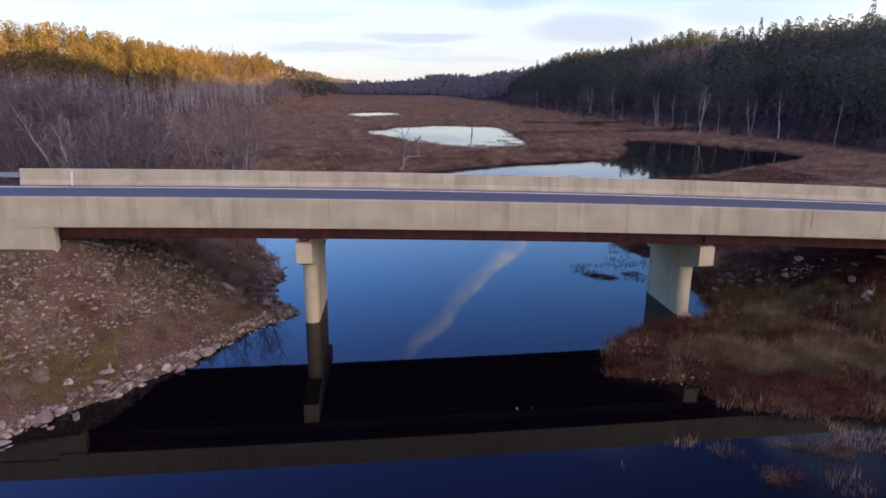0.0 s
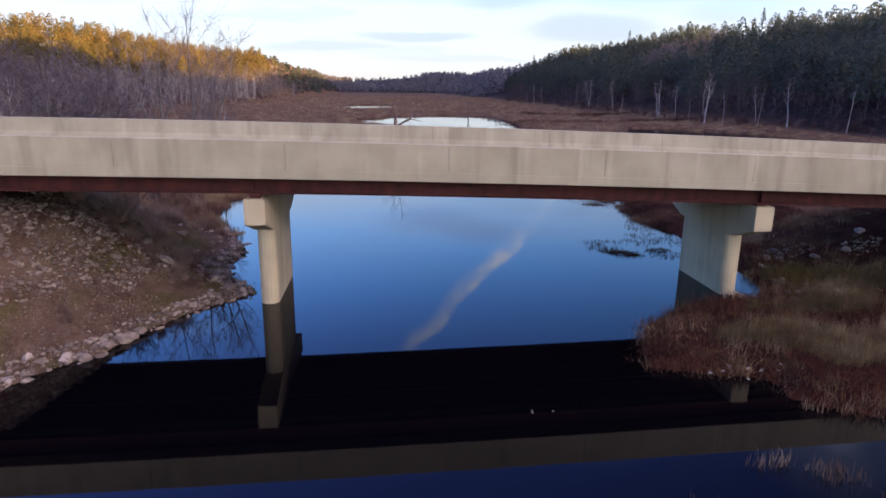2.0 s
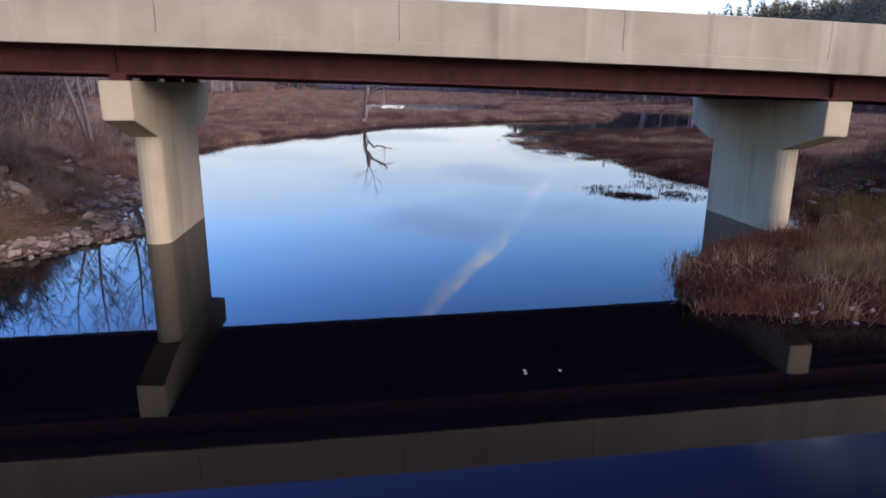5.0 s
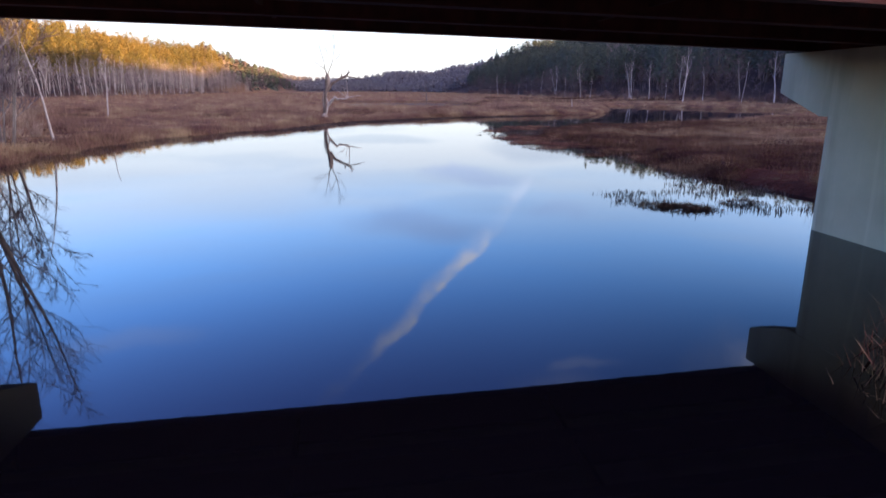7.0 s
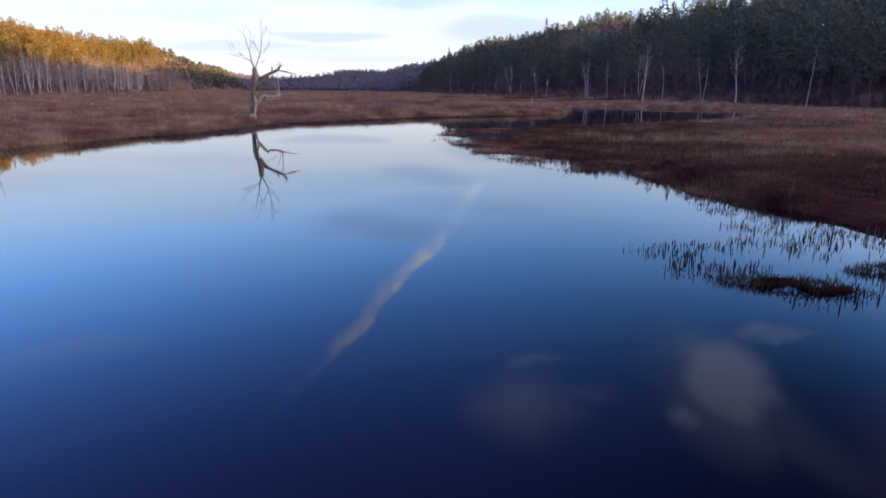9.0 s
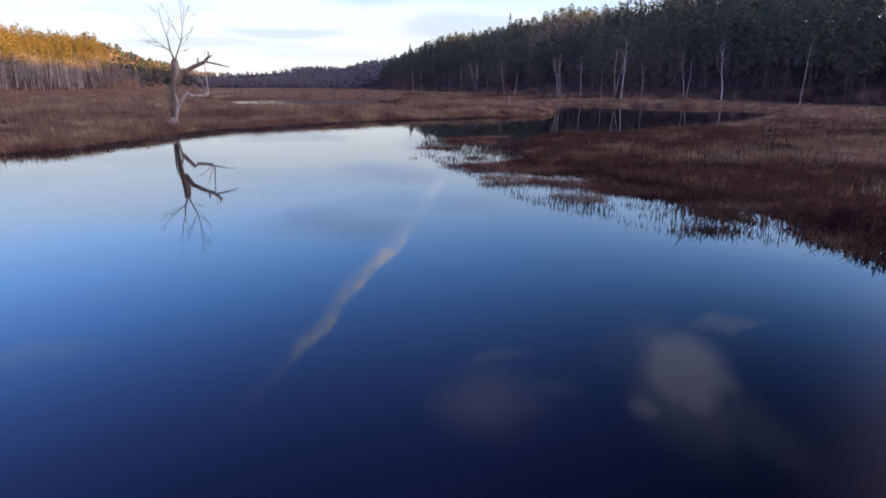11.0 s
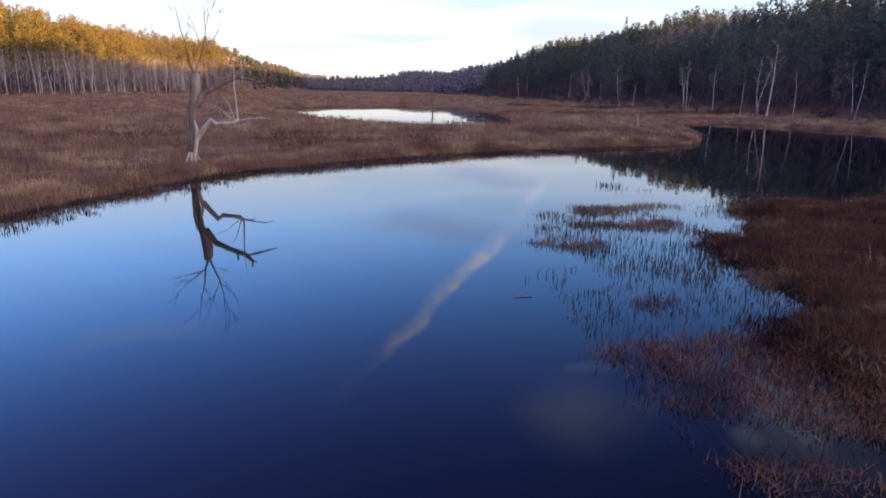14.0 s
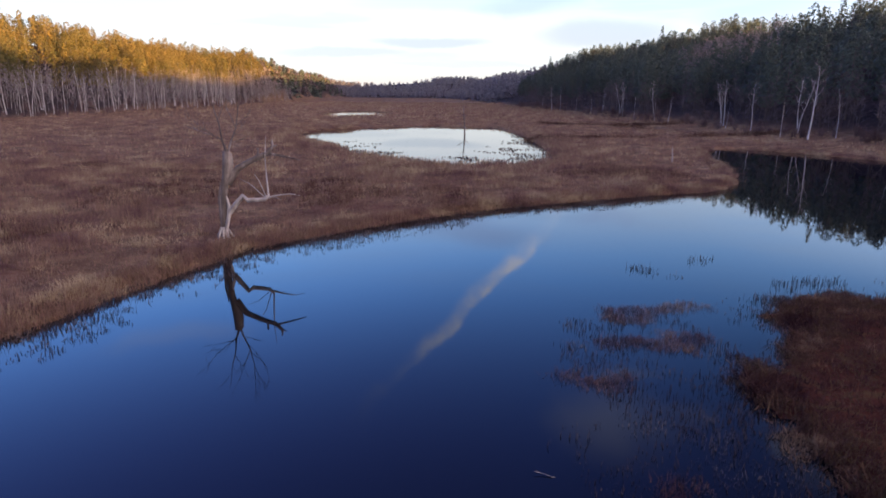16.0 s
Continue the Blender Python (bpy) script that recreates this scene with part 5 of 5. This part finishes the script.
REED_FRINGE = [(15.6, 74.2), (15.0, 71.0), (14.9, 66.0), (14.8, 60.5), (15.4, 56.6), (16.6, 55.0), (19.4, 56.0), (20.2, 63.0), (20.8, 70.5), (20.8, 75.0), (18.4, 73.6)]


def reeds_thick(x, y):
    return inside_and_far(x, y, REED_CLUMP)[0] & (vnoise(x, y, 0.8, 17) + 0.6 * vnoise(x, y, 2.0, 18) > 0.62) & land(x, y, -9, 0.1)


def reeds_thin(x, y):
    inner, d = inside_and_far(x, y, REED_FRINGE)
    return inner & (0.7 * vnoise(x, y, 0.5, 27) + 0.6 * vnoise(x, y, 2.1, 28) > 0.52 + 0.10 * np.exp(-d)) & land(x, y, -9, 0.1)


def reeds_far(x, y):
    return (spots(x, y, 0.9, (22.8, 87.8, 0.9, 1.2, 0), (24.0, 86.6, 0.7, 0.5, 0), (26.4, 89.4, 1.3, 0.5, 0.1), (26.1, 83.0, 0.9, 0.5, 0.2), (29.6, 85.2, 2.6, 1.0, 0.2), (15.2, 72.8, 0.8, 0.3, 0.2)) > 0.25) & land(x, y, -9, 0.1)


def reeds_islet(x, y):
    return (spots(x, y, 0.9, (15.0, 42.2, 2.2, 0.7, 0.05), (16.9, 41.9, 2.0, 0.8, -0.1), (13.5, 40.8, 1.0, 0.7, -0.3), (16.2, 38.9, 2.4, 0.8, -0.1), (18.2, 43.0, 1.7, 1.9, 0.3), (17.8, 46.5, 0.9, 2.2, 0)) > -0.05) & (vnoise(x, y, 0.4, 24) > 0.42) & land(x, y, -9, 0.05)


def on_water(p, z=0.0):
    p[:, 2] = z
    return p


thick = on_water(scatter(4200, 15, 23, 72, 84, reeds_thick, 38))
thin = on_water(scatter(24000, 13, 22, 54, 76, reeds_thin, 48))
sparse = on_water(scatter(9000, 14, 33, 71, 91, reeds_far, 58))
isl = on_water(scatter(14000, 10.5, 20.5, 37.5, 49.0, reeds_islet, 25))
west_near = on_water(along(LEFT_SHORE[15:24], 62000, 3.4, lambda x, y: land(x, y, -3.4, 0.0) & (vnoise(x, y, 0.35, 13) + 0.5 * vnoise(x, y, 4.0, 19) + 0.15 * shore(x, y) > 0.40), 52))
ed = on_water(np.concatenate([along(WEST, 24000, 2.6, lambda x, y: land(x, y, -2.4, 0.0) & (vnoise(x, y, 3.0, 19) + 0.22 * shore(x, y) > 0.10) & (vnoise(x, y, 0.35, 13) > 0.50), 39), along(RIGHT_SHORE[8:18], 12000, 2.4, lambda x, y: land(x, y, -1.6, 0.0) & (y > 46) & (vnoise(x, y, 0.5, 13) > 0.45), 22)]))
pd = on_water(scatter(9000, -14, 40, 128, 190, lambda x, y: land(x, y, -11, 0.0) & (vnoise(x, y, 2.5, 26) + 0.055 * shore(x, y) - 0.008 * (y - 140) > 0.22), 29))
nb = on_water(scatter(22000, 5, 24, 13, 22.5, lambda x, y: land(x, y, -7.0, 0.0) & ((vnoise(x, y, 0.9, 20) + 0.22 * np.maximum(shore(x, y), -5) > 0.55) | (spots(x, y, 0.9, (7.3, 17.4, 0.7, 0.6, 0), (11.6, 18.5, 0.9, 0.5, 0), (14.4, 16.4, 1.0, 0.8, 0), (10.0, 19.2, 0.8, 0.4, 0), (17.0, 18.5, 2.2, 0.9, -0.3)) > 0.2)), 40))
red_clump = on_water(scatter(4000, 9, 20, 14, 20, lambda x, y: (spots(x, y, 0.9, (12.5, 16.9, 0.8, 0.5, 0), (15.2, 18.4, 1.5, 0.6, -0.2), (18.0, 16.5, 1.5, 0.9, 0)) > 0.15) & land(x, y, -9, 0.0), 41))


# weed: brown tufts that break the water in patches, and a thin drowned veil between them
def weed_tufts(x, y):
    return (spots(x, y, 1.3, (16.2, 68.0, 1.3, 0.6, -0.2), (16.4, 66.3, 1.4, 1.0, 0.1), (17.4, 65.8, 0.8, 0.9, 0.3), (16.1, 64.5, 0.8, 0.7, 0), (16.6, 63.1, 1.2, 0.7, 0), (15.5, 63.0, 0.8, 0.7, 0), (17.1, 67.6, 1.1, 1.2, 0.2), (18.2, 66.0, 1.2, 1.0, 0), (17.0, 70.8, 0.8, 0.7, 0.2), (17.0, 75.8, 1.2, 0.8, 0), (18.9, 78.8, 1.6, 0.9, 0), (20.2, 80.8, 1.5, 2.4, 0), (22.4, 82.4, 1.5, 0.8, 0.2), (28.6, 81.6, 2.4, 1.3, 0.1), (25.0, 79.6, 1.0, 0.5, -0.6), (18.2, 61.6, 1.2, 1.6, 0.3), (17.0, 59.6, 1.0, 0.9, 0)) > 0.20) & land(x, y, -9, 0.05)


def weed_veil(x, y):
    inner, d = inside_and_far(x, y, REED_FRINGE)
    near = np.where(inner, 1.0, 0.0) + (spots(x, y, 0.8, (18.6, 78.0, 3.0, 3.6, 0.2), (21.8, 80.8, 2.4, 3.2, 0.1), (27.5, 82.0, 4.5, 2.4, 0.1), (17.5, 56.0, 2.2, 2.6, 0)) > 0.1)
    return (near > 0) & (vnoise(x, y, 1.9, 44) > 0.42) & (vnoise(x, y, 0.6, 45) > 0.40) & land(x, y, -7, 0.05)


tufts = on_water(scatter(42000, 13, 32, 55, 85, weed_tufts, 46), -0.02)
veil_places = on_water(scatter(90000, 13, 33, 53, 88, weed_veil, 47), -0.015)
plant_stuff("drowned_shrubs", "low red-brown shrub clump standing in water", "shrubs", BANK_GRASS, blades(red_clump, 8, 0.14, 0.10, 0.36, 0.012, 0.026, 58, 0.7, True))
plant_stuff("water_weed", "red-brown weed breaking the water among reeds", "weed", WEED, blades(tufts, 10, 0.16, 0.06, 0.26, 0.014, 0.030, 56, 0.9, True), blades(tufts[::6], 5, 0.08, 0.10, 0.28, 0.008, 0.018, 54, 0.3, True), blades(veil_places, 3, 0.20, 0.015, 0.05, 0.02, 0.05, 57, 3.0, True))
plant_stuff("water_reeds", "dark dead reed stems standing in still water", "reeds", REED,
            blades(thick, 2, 0.16, 0.08, 0.26, 0.014, 0.026, 48, 0.20), blades(thin, 1, 0.10, 0.06, 0.22, 0.010, 0.022, 36, 0.20), blades(sparse, 2, 0.10, 0.12, 0.40, 0.014, 0.030, 35, 0.25), blades(isl, 1, 0.10, 0.06, 0.24, 0.014, 0.030, 47, 0.25),
            blades(ed, 1, 0.10, 0.08, 0.26, 0.014, 0.030, 49, 0.28), blades(west_near, 1, 0.08, 0.06, 0.24, 0.018, 0.034, 53, 0.22), blades(pd, 3, 0.3, 0.08, 0.28, 0.08, 0.16, 59, 0.3))
plant_stuff("pale_reeds", "pale dead reed stems in shallow water by the bank", "reeds", STALKS, blades(nb[::3], 3, 0.08, 0.15, 0.55, 0.008, 0.018, 50, 0.25))

# low red-brown shrubs: thicket floor, foot of the woods, and the bank behind the bridge
BUSH = []
for i in range(4):
    random.seed(500 + i)
    s = Soup()
    for j in range(70):
        a, t = random.uniform(0, 6.28), random.uniform(0.05, 0.9)
        p = Vector((random.uniform(-0.3, 0.3), random.uniform(-0.3, 0.3), 0))
        q = p + Vector((math.cos(a) * t, math.sin(a) * t, random.uniform(0.6, 1.6)))
        sliver(s, p, q, 0.035)
        for _ in range(2):
            e = p.lerp(q, random.uniform(0.4, 0.9))
            sliver(s, e, e + Vector((random.uniform(-0.5, 0.5), random.uniform(-0.5, 0.5), random.uniform(0.1, 0.6))), 0.022)
    BUSH.append(s)


def bushes(name, label, places, lo, hi, seed, mat=SHRUB):
    r = np.random.default_rng(seed)
    s = Soup()
    which = r.integers(0, 4, len(places))
    for i in range(4):
        p = places[which == i]
        s.many(*BUSH[i].arrays(), p, r.uniform(0, 6.28, len(p)), r.uniform(lo, hi, len(p)))
    return tagged(part(name, s.mesh(name, mat)), label, "shrubs", kind="stuff")


bushes("riverside_shrubs", "leafless red-brown shrubs on the bank behind the bridge",
       scatter(560, -75, -8.5, 36.8, 120, lambda x, y: land(x, y, 0.8) & ~((x < -15) & (y < 39.2)) & (x < -10 - np.maximum(0, y - 55) * 0.45), 51), 0.6, 1.5, 61, BRUSH)
bushes("bank_brush", "low leafless brown brush on the stony bank",
       np.concatenate([scatter(900, -24, -7, 34.5, 48, lambda x, y: land(x, y, 1.2) & ~((x < -15) & (y < 39)) & (vnoise(x, y, 1.8, 74) > 0.50), 54), scatter(420, -21, -8, 18, 35, lambda x, y: land(x, y, 1.5) & ~((x < -15) & (y > 29)) & (vnoise(x, y, 2.6, 72) > 0.50), 55)]), 0.22, 0.48, 63, BRUSH)
bushes("forest_edge_shrubs", "red-brown leafless shrubs at the foot of the woods",
       np.concatenate([scatter(800, 78, 116, 110, 520, lambda x, y: (x > edge_right(y) - 1) & (x < edge_right(y) + 12), 52),
                       scatter(500, -120, -72, 140, 520, lambda x, y: (x < edge_left(y) + 4) & (x > edge_left(y) - 16), 53)]), 0.8, 1.9, 62)


# ---- stones ---------------------------------------------------------------
def stone_mesh(seed, subdiv, mat, flat=0.62):
    random.seed(seed)
    bm = bmesh.new()
    bmesh.ops.create_icosphere(bm, subdivisions=subdiv, radius=0.5)
    o = Vector((seed * 3.7, seed * 1.3, 0))
    sx, sy = random.uniform(0.8, 1.25), random.uniform(0.7, 1.1)
    cuts = [(Vector((random.gauss(0, 1), random.gauss(0, 1), random.gauss(0, 1))).normalized(), random.uniform(0.13, 0.32)) for _ in range(9)]
    for v in bm.verts:
        p = v.co * (1 + 0.35 * noise.noise(v.co * 2.2 + o))
        for n, d in cuts:                              # broken faces
            over = p.dot(n) - d
            if over > 0:
                p -= n * over * 0.96
        v.co = Vector((p.x * sx, p.y * sy, p.z * flat))
    return from_bm("rock", bm, mat, False)


ROCKS = [stone_mesh(i + 1, 2, STONE, 0.55 + 0.07 * (i % 4)) for i in range(10)]
rr = random.Random(11)


def lay_rock(x, y, size, mesh, label, group):
    z = float(ground_height(np.array([x]), np.array([y]))[0])
    ob = tagged(new("rock", mesh), label, "rock", group)
    ob.matrix_world = pose(x, y, max(z, -0.12) + size * 0.10, rr.uniform(-18, 18), rr.uniform(-18, 18), rr.uniform(0, 360)) @ Matrix.Diagonal((size, size, size, 1))
    return ob


count = 0
while count < 240:                                    # stone slope in front of and below the bridge
    x, y = rr.uniform(-20, -5), rr.uniform(17, 46)
    s = float(shore(np.array([x]), np.array([y]))[0])
    if s < -0.5 or s > 13 or (x < -15.6 and y > 29):
        continue
    if count < 150 and s > 0.8:                        # the first along the water's edge
        continue
    near_edge = s < 1.2
    if not near_edge and float(vnoise(np.array([x]), np.array([y]), 3.2, 35)[0]) < rr.uniform(0.12, 0.50):
        continue
    lay_rock(x, y, rr.uniform(0.30, 0.72) * (1.35 if rr.random() < 0.10 else 1), ROCKS[count % 10], "grey-brown boulder on the stone river bank", "boulders on the left bank")
    count += 1
count = 0
while count < 60:
    x, y = rr.uniform(18, 33), rr.uniform(29, 38)
    if float(shore(np.array([x]), np.array([y]))[0]) < 0.1:
        continue
    lay_rock(x, y, rr.uniform(0.3, 0.75), ROCKS[count % 10], "dark boulder on the shaded bank", "boulders on the right bank")
    count += 1
SMALL = [stone_mesh(30 + i, 1, GRAVEL, 0.6) for i in range(5)]


def small_stones(name, label, places, lo, hi, seed):
    r = np.random.default_rng(seed)
    s = Soup()
    which = r.integers(0, 5, len(places))
    for i, me in enumerate(SMALL):
        v = np.array([tuple(q.co) for q in me.vertices])
        f = np.array([tuple(q.vertices) for q in me.polygons])
        p = places[which == i]
        sz = lo + (hi - lo) * r.random(len(p)) ** 1.6
        p = p + np.stack([0 * sz, 0 * sz, sz * 0.05], 1)
        s.many(v, f, p, r.uniform(0, 6.28, len(p)), sz)
    return tagged(part(name, s.mesh(name, GRAVEL)), label, "stones", kind="stuff")


def stony(x, y):
    """Where the slope is stony rather than soil: densest half-way up the near slope."""
    s = shore(x, y)
    band = sstep(s, 1.6, 3.4) * sstep(s, 8.5, 6.0) * sstep(y, 38, 34)
    return 0.50 * band + 0.55 * vnoise(x, y, 3.2, 35) * sstep(y, 42, 36) + 0.10 * vnoise(x, y, 1.2, 37)


def strewn(x, y):
    s = shore(x, y)
    ragged = (x > -21.5 + 5 * vnoise(0 * x, y, 2.5, 38)) & (y > 16 + 5 * vnoise(x, 0 * y, 2.5, 39)) & (y < 47 - 5 * vnoise(x, 0 * y, 2.5, 40))
    return ragged & (s > -0.35) & (s < 12) & ~((x < -15.2) & (y > 29.4)) & ((s < 0.8) | (stony(x, y) > 0.30 + 0.45 * vnoise(x, y, 0.7, 36)))


small_stones("bank_stones", "broken grey-brown stones strewn down the river bank", scatter(26000, -22, -4, 15, 47, strewn, 71), 0.10, 0.50, 81)
small_stones("bank_stones", "dark broken stones on the shaded bank",
             scatter(5000, 18, 36, 28, 38.5, lambda x, y: (shore(x, y) > 0.3) & (vnoise(x, y, 2.5, 34) > 0.52) & (y > 31), 72), 0.12, 0.42, 82)
small_stones("bank_rubble", "fine stony rubble on the river bank", scatter(26000, -22, -4, 17, 44, lambda x, y: strewn(x, y) | ((shore(x, y) > 0.2) & (shore(x, y) < 11) & (y < 37) & ~((x < -15.2) & (y > 29.4)) & (vnoise(x, y, 1.0, 42) > 0.50)), 73), 0.05, 0.18, 83)
PALES = [stone_mesh(50 + i, 2, PALE, 0.6) for i in range(3)]
for i in range(16):
    x, y = 12.1 + rr.gauss(0, 0.75), 23.85 + rr.gauss(0, 0.2)
    lay_rock(x, y, rr.uniform(0.12, 0.26), PALES[i % 3], "small pale stone among bank grass", "pale stones in the grass")
block = tagged(part("concrete_block", box_mesh("concrete_block", (-0.35, -0.3, -0.25), (0.35, 0.3, 0.32), PIER_CONCRETE, 0.06)), "rough concrete block beside the pier foot", "block")
block.matrix_world = pose(16.0, 31.2, 0.02, 4, -3, 12)


# floating leaves and a stick on the river
def floating_bits():
    r = random.Random(9)
    for i in range(3):
        bm = bmesh.new()
        n = 7
        vs = [bm.verts.new((0.05 * r.uniform(0.6, 1.2) * math.cos(6.2832 * j / n), 0.03 * r.uniform(0.6, 1.2) * math.sin(6.2832 * j / n), 0.0)) for j in range(n)]
        face = bm.faces.new(vs)
        ext = bmesh.ops.extrude_face_region(bm, geom=[face])
        for v in ext["geom"]:
            if isinstance(v, bmesh.types.BMVert):
                v.co.z += 0.012
        ob = tagged(part("floating_leaf", from_bm("floating_leaf", bm, LEAF)), "pale leaf floating on dark water", "leaf", "floating leaves")
        x, y = (4.87 + r.uniform(-0.3, 0.9), 22.2 + r.uniform(-0.2, 0.2)) if i < 3 else (r.uniform(5, 14), r.uniform(60, 76))
        ob.matrix_world = pose(x, y, 0.004, 0, 0, r.uniform(0, 360))
    s = Soup()
    tube(s, [(-0.25, 0, 0.05), (-0.1, 0.03, 0.03), (0.15, 0, -0.01), (0.3, 0.05, -0.06)], [0.006, 0.010, 0.012, 0.012], 6)
    st = tagged(part("stick", s.mesh("stick", BARK)), "dark stick lying half under water", "stick")
    st.matrix_world = pose(14.3, 71.4, 0.02, 0, 0, -20)


floating_bits()
